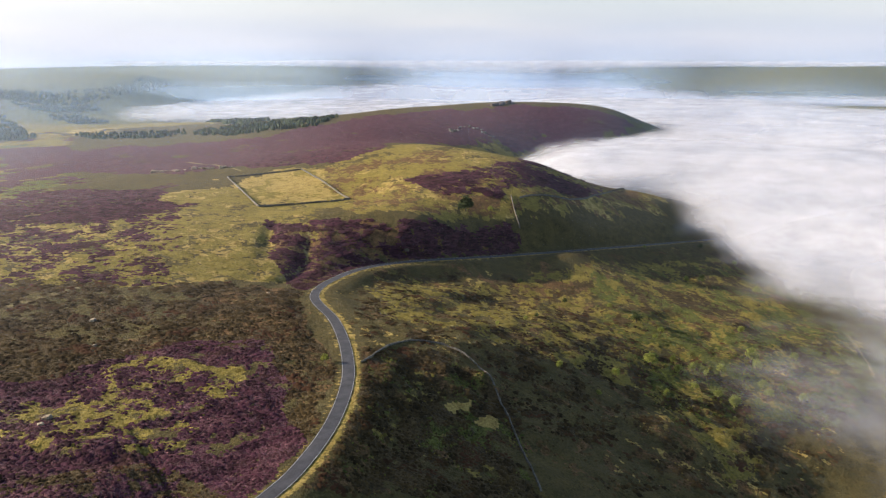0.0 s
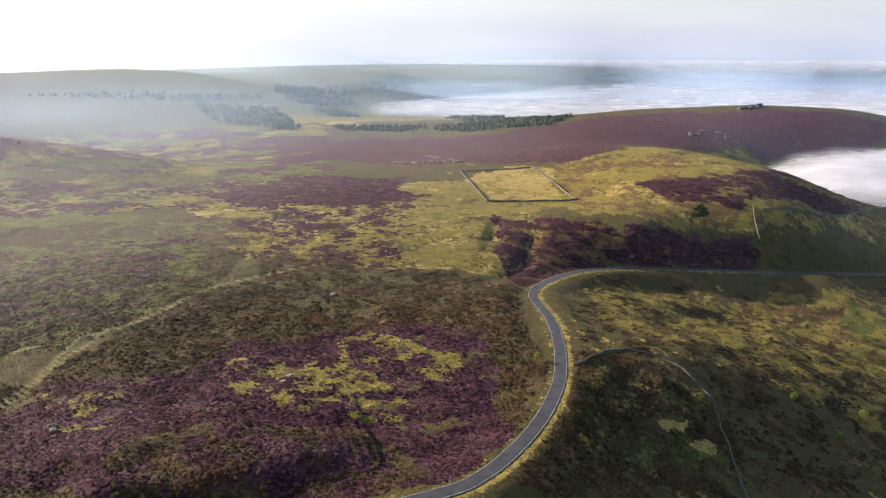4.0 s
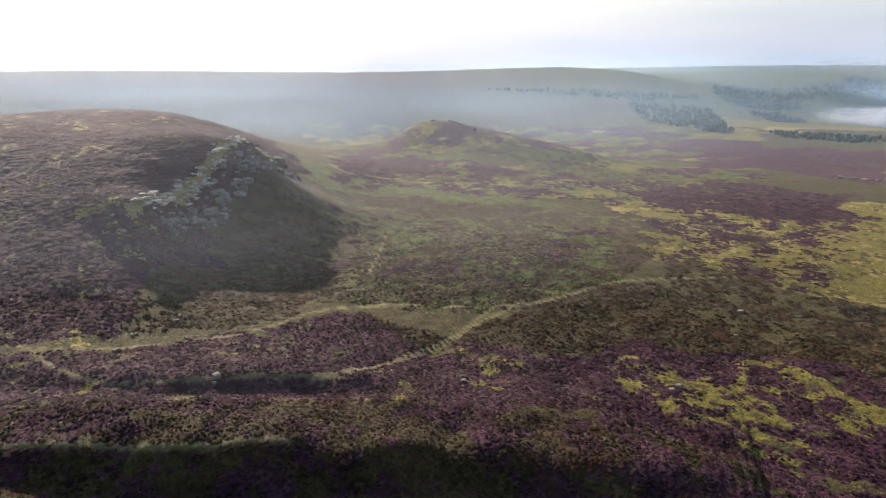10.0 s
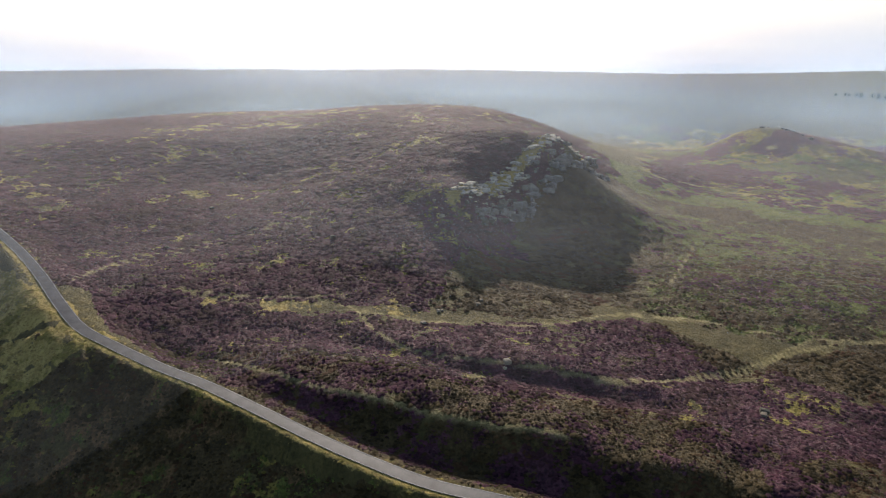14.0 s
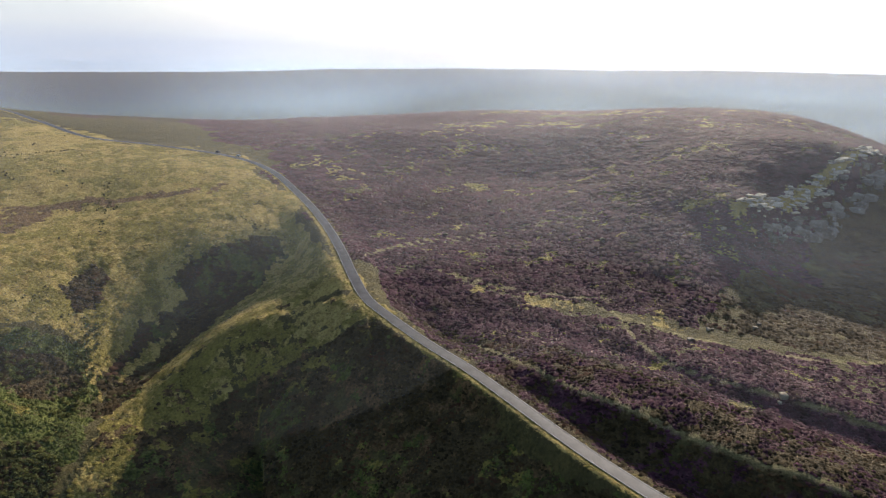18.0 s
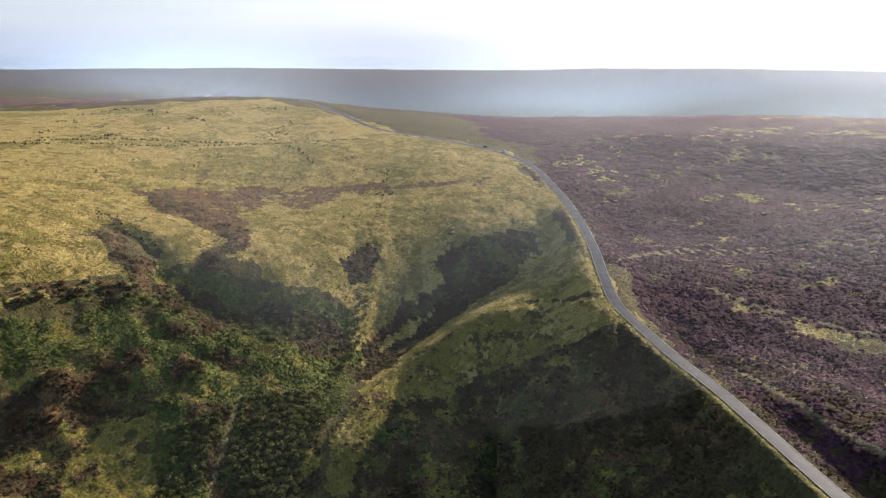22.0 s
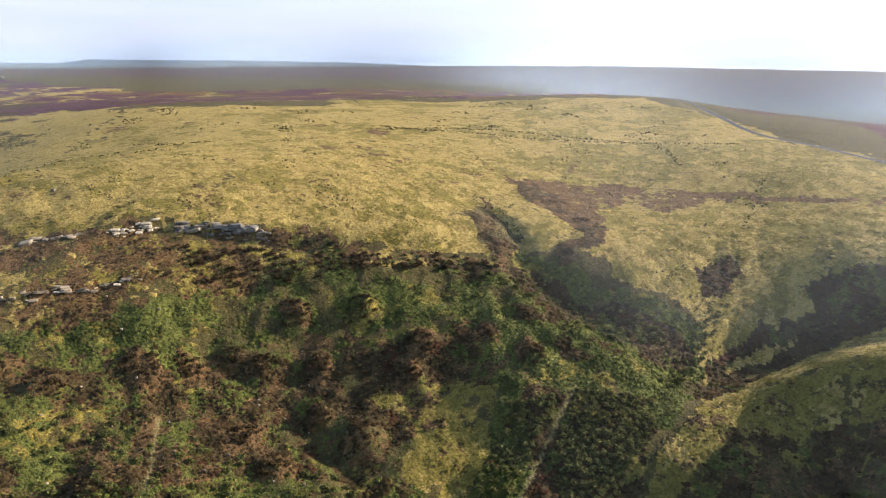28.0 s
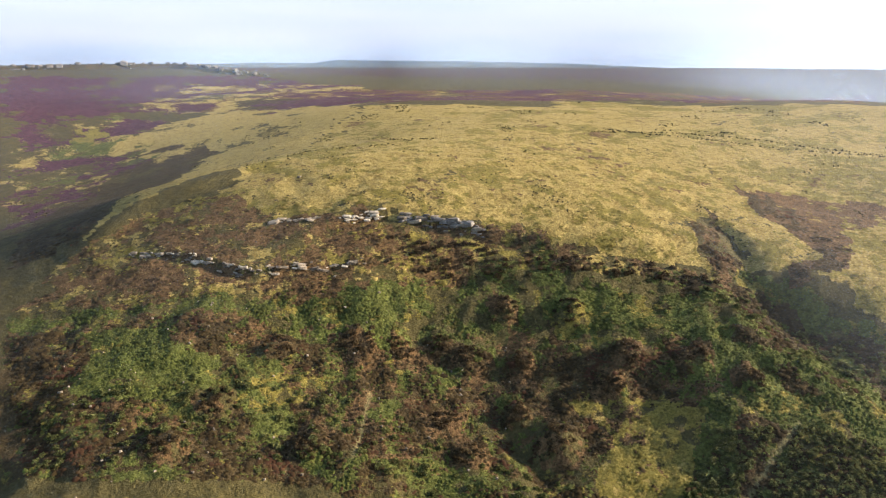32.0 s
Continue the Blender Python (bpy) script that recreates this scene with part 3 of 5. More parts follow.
LEDGE_ROCKS = [(190.7, 401), (186.7, 377), (182.5, 352), (178.5, 349), (172.9, 348)]
BANK_ROCKS = [(179.8, 391), (178.3, 388), (176.5, 385)]
SHELF_ROCKS = [(174.6, 380), (173, 381), (171.3, 383)]
FACE_ROCKS = [(169.5, 381), (166.3, 375), (163, 368)]
ROCK_ROW = [(22.4, 845), (20, 831), (16.6, 817)]
TOP_ROCKS = [(-4.1, 1229), (-5.2, 1263), (-5.8, 1233)]
NOSE_ROCKS = [(-0.7, 1057), (-2.1, 1090), (-3.9, 1064)]
BOULDER_SPOTS = [
    (49.9, 233), (27.3, 454), (32.2, 247), (27.7, 350), (27.8, 318), (76.6, 297), (49.9, 237), (71.1, 238), (76.9, 296), (78.2, 280), (73.5, 305), (85.6, 383), (76.6, 396), (98.5, 400), (77.2, 408), (73.3, 310), (70.9, 241), (76.8, 475), (3, 502), (-0.9, 1246), (14.5, 379), (31.7, 251), (75.6, 464), (76.9, 467), (10.7, 391), (177.8, 447), (182.1, 351), (94.9, 465), (155.4, 934), (155.6, 960), (171.6, 1510),
]
CAR_SPOTS = [(114.5, 568), (116.8, 580)]
GROUND_STEP, GROUND_RINGS = 0.22, 450

# ---- materials ----
def material(name, rough=0.9):
    m = bpy.data.materials.new(name)
    m.use_nodes = True
    bsdf = m.node_tree.nodes["Principled BSDF"]
    bsdf.inputs["Roughness"].default_value = rough
    bsdf.inputs["Specular IOR Level"].default_value = 0.2
    return m, m.node_tree.nodes, m.node_tree.links, bsdf


def noise_node(n, l, scale, detail=4.0, rough=0.55, coords=None, stretch=None):
    """World-sized noise: scale is in features per metre."""
    t = n.new("ShaderNodeTexNoise")
    t.inputs["Scale"].default_value, t.inputs["Detail"].default_value, t.inputs["Roughness"].default_value = scale, detail, rough
    src = coords
    if src is None:
        src = n.new("ShaderNodeNewGeometry").outputs["Position"]
    if stretch:
        mp = n.new("ShaderNodeMapping")
        mp.inputs["Scale"].default_value = stretch
        l.new(src, mp.inputs["Vector"])
        src = mp.outputs["Vector"]
    l.new(src, t.inputs["Vector"])
    return t.outputs["Fac"]


def maths(n, l, op, a, b=0.0, c=None, clamp=False):
    m = n.new("ShaderNodeMath")
    m.operation, m.use_clamp = op, clamp
    for i, v in enumerate((a, b) if c is None else (a, b, c)):
        if isinstance(v, (int, float)):
            m.inputs[i].default_value = v
        else:
            l.new(v, m.inputs[i])
    return m.outputs[0]


def mix(n, l, fac, a, b):
    m = n.new("ShaderNodeMix")
    m.data_type = "RGBA"
    for i, v in ((0, fac), (6, a), (7, b)):
        if isinstance(v, (int, float)):
            m.inputs[i].default_value = v
        elif isinstance(v, tuple):
            m.inputs[i].default_value = (*v, 1.0)
        else:
            l.new(v, m.inputs[i])
    return m.outputs[2]


def ramp(n, l, fac, lo, hi):
    """0 below lo, 1 above hi."""
    r = n.new("ShaderNodeMapRange")
    r.interpolation_type = "SMOOTHSTEP"
    r.inputs["From Min"].default_value, r.inputs["From Max"].default_value = lo, hi
    l.new(fac, r.inputs["Value"])
    return r.outputs[0]


def bump(n, l, bsdf, height, strength, distance):
    b_ = n.new("ShaderNodeBump")
    b_.inputs["Strength"].default_value, b_.inputs["Distance"].default_value = strength, distance
    l.new(height, b_.inputs["Height"])
    l.new(b_.outputs[0], bsdf.inputs["Normal"])


def simple(name, dark, light, scale, rough=0.9, relief=0.0, random_by=None):
    """A surface that wanders between two colours, with grain."""
    m, n, l, bsdf = material(name, rough)
    broad, fine = noise_node(n, l, scale), noise_node(n, l, scale * 9, 3.0)
    f = maths(n, l, "ADD", maths(n, l, "MULTIPLY", broad, 0.6), maths(n, l, "MULTIPLY", fine, 0.4))
    if random_by == "island":
        f = maths(n, l, "ADD", maths(n, l, "MULTIPLY", f, 0.5), maths(n, l, "MULTIPLY", n.new("ShaderNodeNewGeometry").outputs["Random Per Island"], 0.5))
    if random_by == "object":
        f = maths(n, l, "ADD", maths(n, l, "MULTIPLY", f, 0.5), maths(n, l, "MULTIPLY", n.new("ShaderNodeObjectInfo").outputs["Random"], 0.5))
    l.new(mix(n, l, ramp(n, l, f, 0.3, 0.7), dark, light), bsdf.inputs["Base Color"])
    if relief:
        bump(n, l, bsdf, fine, 0.8, relief)
    return m


# ---- relief ----
ALL_SPOTS = np.array(SPOTS_SOUTH + SPOTS_WEST + SPOTS_MOOR + SPOTS_VALLEY + SPOTS_TOR + SPOTS_KNOLL + SPOTS_PLATEAU + SPOTS_NORTH + ROAD[:8] + ROAD[-8:])
NODE = np.stack([np.radians(ALL_SPOTS[:, 0]), np.log(ALL_SPOTS[:, 1])], 1)


def plate(r2):
    return 0.5 * r2 * np.log(r2 + 1e-9)


def solve_relief():
    k = len(NODE)
    a = np.zeros((k + 3, k + 3))
    a[:k, :k] = plate(((NODE[:, None] - NODE[None]) ** 2).sum(-1)) + np.eye(k) * 2e-4
    a[:k, k], a[:k, k + 1:] = 1, NODE
    a[k:, :k] = a[:k, k:].T
    return np.linalg.solve(a, np.concatenate([ALL_SPOTS[:, 2], [0, 0, 0]]))


WEIGHT = solve_relief()


def base_height(bearing, dist):
    """The land's smooth height: arrays of bearings in degrees and distances in metres."""
    u, v = np.radians(bearing).astype(np.float32), np.log(np.clip(dist, 40.0, 4950.0)).astype(np.float32)
    node = NODE.astype(np.float32)
    out = np.empty(len(u))
    for i in range(0, len(u), 40000):
        s = slice(i, i + 40000)
        r2 = (u[s, None] - node[None, :, 0]) ** 2 + (v[s, None] - node[None, :, 1]) ** 2
        out[s] = plate(r2) @ WEIGHT[:-3] + WEIGHT[-3] + WEIGHT[-2] * u[s] + WEIGHT[-1] * v[s]
    return out


def place(bearing, dist):
    a = np.radians(bearing)
    return -np.sin(a) * dist, np.cos(a) * dist


def lattice(x, y, seed):
    """Smooth value noise in 0..1 on a unit lattice."""
    xi, yi = np.floor(x).astype(np.int64), np.floor(y).astype(np.int64)
    fx, fy = x - xi, y - yi
    fx, fy = fx * fx * (3 - 2 * fx), fy * fy * (3 - 2 * fy)

    def h(i, j):
        n_ = (i * 374761393 + j * 668265263 + seed * 974634777) & 0xFFFFFFFF
        n_ = ((n_ ^ (n_ >> 13)) * 1274126177) & 0xFFFFFFFF
        return ((n_ ^ (n_ >> 16)) & 0xFFFF) / 65535.0

    return (h(xi, yi) * (1 - fx) + h(xi + 1, yi) * fx) * (1 - fy) + (h(xi, yi + 1) * (1 - fx) + h(xi + 1, yi + 1) * fx) * fy


def fbm(x, y, size, octaves=4, seed=1, gain=0.5):
    """Fractal noise round 0, its largest features about size metres."""
    out, amp, total = np.zeros_like(x), 1.0, 0.0
    for o in range(octaves):
        c, s = math.cos(o * 1.1), math.sin(o * 1.1)
        out += amp * (lattice((c * x - s * y) / size + 7.3 * o, (s * x + c * y) / size + 3.1 * o, seed + o) - 0.5)
        total, amp, size = total + amp, amp * gain, size / 2
    return out / total * 2


def smooth_line(points, step=3.0):
    """A smooth line through plan points (bearing, distance, height), sampled evenly: x, y, z."""
    p = np.array(points, float)
    x, y = place(p[:, 0], p[:, 1])
    q = np.stack([x, y, p[:, 2] if p.shape[1] > 2 else 0 * x], 1)
    q = np.concatenate([[2 * q[0] - q[1]], q, [2 * q[-1] - q[-2]]])
    out = []
    for i in range(1, len(q) - 2):
        a, b_, c, d = q[i - 1:i + 3]
        k = max(2, int(np.linalg.norm(c - b_) / step))
        t = np.linspace(0, 1, k, endpoint=False)[:, None]
        out.append(0.5 * (2 * b_ + (c - a) * t + (2 * a - 5 * b_ + 4 * c - d) * t**2 + (3 * b_ - a - 3 * c + d) * t**3))
    out.append(q[-2:-1])
    return np.concatenate(out)


def near_line(x, y, line, reach):
    """For each place: its distance to the line (at most reach, beyond that 1e9), the nearest sample and the side (+ left of the way)."""
    best, which, side = np.full(len(x), 1e9), np.zeros(len(x), int), np.zeros(len(x))
    lo, hi = line[:, :2].min(0) - reach, line[:, :2].max(0) + reach
    idx = np.nonzero((x > lo[0]) & (x < hi[0]) & (y > lo[1]) & (y < hi[1]))[0]
    way = np.gradient(line[:, :2], axis=0)
    way /= np.linalg.norm(way, axis=1)[:, None] + 1e-9
    for i in range(0, len(idx), 20000):
        s = idx[i:i + 20000]
        d2 = (x[s, None] - line[None, :, 0]) ** 2 + (y[s, None] - line[None, :, 1]) ** 2
        k = d2.argmin(1)
        dx, dy = x[s] - line[k, 0], y[s] - line[k, 1]
        along, across = dx * way[k, 0] + dy * way[k, 1], way[k, 0] * dy - way[k, 1] * dx
        d = np.sqrt(across**2 + np.maximum(np.abs(along) - 3, 0) ** 2)
        ok = d < reach
        best[s[ok]], which[s[ok]], side[s[ok]] = d[ok], k[ok], np.sign(across[ok])
    return best, which, side


def step(x, lo, hi):
    t = np.clip((x - lo) / (hi - lo), 0, 1)
    return t * t * (3 - 2 * t)


ROAD_LINE = smooth_line(ROAD)
# Edges where the land breaks off to the right of the way: the line, the drop to each side, the reach inside and outside, the face's run.
SCARPS = [
    (smooth_line(TOR_RIM), 4.5, 90.0, 17.0, 3.0),
    (smooth_line(ROAD_BANK), 7.0, 45.0, 38.0, 24.0),
    (smooth_line(TERRACE_RIM), 2.4, 26.0, 20.0, 13.0),
    (smooth_line(BANK_RIM), 2.2, 16.0, 10.0, 5.0),
    (smooth_line(LEDGE_RIM), 1.8, 7.0, 6.0, 2.5),
    (smooth_line(PLATEAU_RIM), 3.0, 40.0, 26.0, 22.0),
    (smooth_line(FORT_RIM), 1.0, 40.0, 18.0, 6.0),
    (smooth_line(EDGE_RIM), 8.0, 60.0, 25.0, 8.0),
]
CREST_LINE = smooth_line(CREST)
# Grooves: the line, depth, half width.
GULLIES = [(smooth_line(p), depth, half) for p, depth, half in GULLY_LINES]


def height(x, y, fine=True):
    bearing = np.degrees(np.arctan2(-x, y))
    bearing = np.where(bearing < -97, bearing + 360, bearing)
    dist = np.hypot(x, y)
    z = base_height(bearing, dist)
    seam = np.maximum(step(bearing, 235, 262), step(-bearing, 70, 96))
    z = z * (1 - seam) - 40 * seam
    d, k, side = near_line(x, y, CREST_LINE, 110)
    s = np.nonzero((d < 110) & (side > 0))[0]
    along = k[s] / (len(CREST_LINE) - 1)
    steep = 0.56 * step(along, 0.0, 0.1) * (1 - 0.7 * step(along, 0.78, 1.0))
    curl = 3 + 13 * step(along, 0.5, 0.75)
    face = CREST_LINE[k[s], 2] - steep * (np.sqrt(d[s] ** 2 + curl**2) - curl)
    f = (1 - step(d[s], 60, 108)) * step(along, 0.0, 0.08) * (1 - step(along, 0.9, 1.0))
    z[s] = z[s] * (1 - f) + face * f
    under = step(dist, 12, 84)
    z = z * under - 16 * (1 - under)
    z += fbm(x, y, 90, 4, 3) * np.clip(dist / 300, 0.3, 1.6) * 1.3
    dell = step(bearing, 128, 142) * step(dist, 385, 330)
    z += (fbm(x, y, 40, 3, 41) * 3.0 - np.abs(fbm(x, y, 24, 3, 43)) * 3.4 + fbm(x, y, 9, 3, 45) * 1.0) * dell
    quarry = step(dist, 225, 240) * step(dist, 292, 280) * step(bearing, -6, -3) * step(-bearing, -8, -5)
    z += (np.abs(fbm(x, y, 22, 3, 63)) * 9.0 - 2.0) * quarry
    z += fbm(x, y, 15, 3, 61) * 1.5 * step(bearing, 170, 173) * step(-bearing, -183, -179) * step(dist, 384, 400) * step(dist, 480, 440)
    for a, dd, reach, tall in MOUNDS:
        mx, my = place(a, dd)
        r2 = ((x - mx) ** 2 + (y - my) ** 2) / reach**2
        s = np.nonzero(r2 < 6)[0]
        z[s] += tall * np.exp(-r2[s] ** 1.5) * (1 + 0.5 * fbm(x[s], y[s], 8, 3, 49))
    from_road = near_line(x, y, ROAD_LINE, 75)[0]
    slope = step(-bearing, -9, 2) * step(dist, 620, 450) * step(from_road, 12, 70)
    z += fbm(x, y, 32, 4, 47) * 3.6 * slope
    z += fbm(x, y, 14, 3, 9) * 0.8 * step(dist, 1000, 300)
    z += fbm(x, y, 6, 2, 15) * 0.42 * step(dist, 620, 250) * (1 - 0.6 * step(bearing, 134, 142) * step(dist, 330, 380))
    for line, drop, inside, outside, run in SCARPS:
        d, k, side = near_line(x, y, line, 4 * max(inside, outside))
        s = np.nonzero(d < 1e8)[0]
        taper = np.sin(np.pi * np.clip(k[s] / (len(line) - 1), 0, 1)) ** 0.6
        rough = 1 + 0.35 * fbm(x[s], y[s], 25, 3, 21)
        z[s] += drop * taper * rough * np.where(side[s] < 0, -np.exp(-((d[s] / outside) ** 2)) * step(d[s], 0, run) + 1 - step(d[s], 0, run), np.exp(-((d[s] / inside) ** 2)))
    for line, depth, half in GULLIES:
        d, k, side = near_line(x, y, line, 3 * half)
        s = np.nonzero(d < 1e8)[0]
        z[s] -= depth * np.sin(np.pi * np.clip(k[s] / (len(line) - 1), 0.04, 0.96)) ** 0.5 * np.exp(-((d[s] / half) ** 2))
    d, k, side = near_line(x, y, ROAD_LINE, 26)
    near = d < 26
    below = (side[near] > 0) & (bearing[near] > 60) & (bearing[near] < 105)
    f = 1 - step(d[near], 4.2, np.where(below, 10, 22))
    z[near] = z[near] * (1 - f) + (ROAD_LINE[k[near], 2] - 0.12) * f
    return z


# ---- ground ----
def grid_mesh(name, xs, ys, zs, rows, cols, smooth=True):
    me = bpy.data.meshes.new(name)
    i = np.arange(rows * cols).reshape(rows, cols)
    quads = np.stack([i[:-1, :-1], i[1:, :-1], i[1:, 1:], i[:-1, 1:]], -1).reshape(-1, 4)
    me.vertices.add(rows * cols)
    me.vertices.foreach_set("co", np.stack([xs, ys, zs], -1).astype(np.float32).ravel())
    me.loops.add(quads.size)
    me.loops.foreach_set("vertex_index", quads.astype(np.int32).ravel())
    me.polygons.add(len(quads))
    me.polygons.foreach_set("loop_start", np.arange(0, quads.size, 4, dtype=np.int32))
    me.polygons.foreach_set("use_smooth", np.full(len(quads), smooth))
    me.update()
    return me


az = np.concatenate([np.arange(-97, -37, 2.5), np.arange(-37, 203, GROUND_STEP), np.arange(203, 264, 2.5)])
az[-1] = 263
rad = np.concatenate([[0.01, 8, 20, 35, 60], np.geomspace(85, 4980, GROUND_RINGS)])
A, D = np.meshgrid(az, rad, indexing="ij")
gx, gy = place(A.ravel(), D.ravel())
gz = height(gx, gy)
ground_mesh = grid_mesh("ground", gx, gy, gz, len(az), len(rad))
ground = tagged(new("ground", ground_mesh), "rolling moorland of heather, straw grass and bracken", "ground", kind="structure")


# ---- what grows where ----
def inside(px, py, corners):
    x, y = place(np.array([c[0] for c in corners]), np.array([c[1] for c in corners]))
    hit = np.zeros(len(px), bool)
    sel = np.nonzero((px > x.min()) & (px < x.max()) & (py > y.min()) & (py < y.max()))[0]
    sx, sy, h = px[sel], py[sel], np.zeros(len(sel), bool)
    for i in range(len(x)):
        j = i - 1
        cross = (y[i] > sy) != (y[j] > sy)
        h ^= cross & (sx < (x[j] - x[i]) * (sy - y[i]) / (y[j] - y[i] + 1e-12) + x[i])
    hit[sel] = h
    return hit


TOR_LINE = smooth_line(TOR_RIM[1:6])
TRACKS = [(0.85 * half, smooth_line(p)) for half, p in TRACK_LINES]


def cover(x, y):
    """Share of each plant cover, 0 to 1, and of trodden track."""
    dist = np.hypot(x, y)
    far = step(dist, 350, 1100)
    warp = np.clip(dist / 350, 0.4, 3)
    wx = x + fbm(x, y, 40, 4, 31, 0.6) * 16 * warp
    wy = y + fbm(x, y, 40, 4, 57, 0.6) * 16 * warp
    out = {}
    for kind, areas in COVERS.items():
        w = np.zeros(len(x))
        for share, corners in areas:
            w = np.where(inside(wx, wy, corners), share, w)
        size = 10 if kind == "straw" else 13
        near, wide = 0.6 * fbm(x, y, size, 3, 100 + 7 * len(out), 0.65) + 0.65 * fbm(x, y, size * 0.42, 3, 200 + 7 * len(out), 0.65), fbm(x, y, size * 3.5, 5, 103 + 7 * len(out), 0.62)
        ragged = 0.5 + 1.25 * (near * (0.8 - 0.65 * far) + wide * (0.32 + 0.65 * far))
        out[kind] = w * 0.25 + 0.75 * step(w - ragged, -0.38, 0.38) * (w > 0)
    far = step(dist, 1500, 1900)
    west = step(-np.degrees(np.arctan2(-x, y)), -60, -38) * (y > 0)
    out["heather"] = np.maximum(out["heather"], far * (0.5 - 0.33 * west))
    out["rust"] = np.maximum(out["rust"], far * 0.12 * (1 - west))
    out["bracken"] = np.maximum(out["bracken"], far * 0.55 * west)
    out["lush"] = np.maximum(out["lush"], far * 0.42 * west)
    track = np.zeros(len(x))
    for half, line in TRACKS:
        d, _, _ = near_line(x, y, line, 8 + half)
        track = np.maximum(track, 1 - step(d, half * 0.3, half * 0.9 + 0.4))
    verge, _, side = near_line(x, y, ROAD_LINE, 16)
    grass = (1 - step(verge, 4.0, 6.5)) * np.where(side > 0, 1.0, 0.45)
    for kind in ("heather", "rust", "shrub", "bracken"):
        out[kind] = out[kind] * (1 - grass)
    out["straw"] = np.maximum(out["straw"], 0.7 * grass)
    out["lush"] = np.maximum(out["lush"], 0.45 * grass)
    rim, _, side = near_line(x, y, TOR_LINE, 24)
    turf = (1 - step(rim, 7, 13)) * (side > 0) * step(rim, 0.5, 2.0)
    for kind in ("heather", "rust", "shrub", "bracken", "lush"):
        out[kind] = out[kind] * (1 - turf)
    out["straw"] = np.maximum(out["straw"], 0.85 * turf)
    out["track"] = track
    return out


ground_cover = cover(gx, gy)
for name, kinds in (("cover_a", ("heather", "straw", "bracken")), ("cover_b", ("rust", "shrub", "lush"))):
    at = ground_mesh.attributes.new(name, "FLOAT_COLOR", "POINT")
    at.data.foreach_set("color", np.stack([*(ground_cover[k] for k in kinds), ground_cover["track"]], -1).astype(np.float32).ravel())


def moor_material():
    m, n, l, bsdf = material("moor", 0.95)
    pos = n.new("ShaderNodeNewGeometry").outputs["Position"]
    parts = {}
    for name, kinds in (("cover_a", ("heather", "straw", "bracken")), ("cover_b", ("rust", "shrub", "lush"))):
        at = n.new("ShaderNodeAttribute")
        at.attribute_name = name
        sep = n.new("ShaderNodeSeparateColor")
        l.new(at.outputs["Color"], sep.inputs[0])
        for i, k in enumerate(kinds):
            parts[k] = sep.outputs[i]
        parts["track"] = at.outputs["Alpha"]
    broad = noise_node(n, l, 0.035, 3.0, 0.5, pos)
    mid = noise_node(n, l, 0.16, 5.0, 0.6, pos)
    fine = noise_node(n, l, 0.9, 4.0, 0.65, pos)
    grain = noise_node(n, l, 3.0, 2.0, 0.6, pos)
    tone = ramp(n, l, maths(n, l, "ADD", maths(n, l, "MULTIPLY", fine, 0.6), maths(n, l, "MULTIPLY", mid, 0.4)), 0.34, 0.66)
    col = mix(n, l, tone, OLIVE[0], OLIVE[1])
    col = mix(n, l, maths(n, l, "MULTIPLY", ramp(n, l, broad, 0.45, 0.62), 0.5), col, (0.075, 0.062, 0.022))
    seed = 0.0
    for kind in ("straw", "lush", "bracken", "rust", "shrub", "heather"):
        seed += 11.7
        mp = n.new("ShaderNodeMapping")
        mp.inputs["Location"].default_value = (seed * 13, seed * 7, seed)
        l.new(pos, mp.inputs["Vector"])
        patch = noise_node(n, l, 0.3, 5.0, 0.65, mp.outputs[0])
        edge = maths(n, l, "MULTIPLY_ADD", maths(n, l, "SUBTRACT", patch, 0.5), 2.0, 0.5)
        fac = maths(n, l, "MULTIPLY_ADD", maths(n, l, "SUBTRACT", parts[kind], edge), 7.0, 0.5, clamp=True)
        lo, hi = TONES[kind]
        col = mix(n, l, fac, col, mix(n, l, tone, lo, hi))
    col = mix(n, l, maths(n, l, "MULTIPLY", parts["track"], 0.8), col, mix(n, l, tone, (0.16, 0.135, 0.05), (0.31, 0.26, 0.11)))
    l.new(col, bsdf.inputs["Base Color"])
    high = maths(n, l, "ADD", maths(n, l, "MULTIPLY", fine, 1.0), maths(n, l, "ADD", maths(n, l, "MULTIPLY", grain, 0.35), maths(n, l, "MULTIPLY", mid, 1.2)))
    high = maths(n, l, "MULTIPLY_ADD", noise_node(n, l, 0.33, 3.0, 0.6, pos), 1.1, high)
    bump(n, l, bsdf, high, 1.0, 0.8)
    return m


OLIVE = ((0.04, 0.034, 0.011), (0.12, 0.096, 0.028))
TONES = {
    "straw": ((0.206, 0.145, 0.0388), (0.44, 0.335, 0.098)),
    "lush": ((0.113, 0.0921, 0.0175), (0.27, 0.213, 0.0436)),
    "bracken": ((0.042, 0.05, 0.011), (0.14, 0.15, 0.03)),
    "rust": ((0.052, 0.031, 0.012), (0.19, 0.11, 0.042)),
    "shrub": ((0.03, 0.022, 0.0085), (0.095, 0.064, 0.023)),
    "heather": ((0.032, 0.0135, 0.0162), (0.122, 0.048, 0.063)),
}
ground_mesh.materials.append(moor_material())

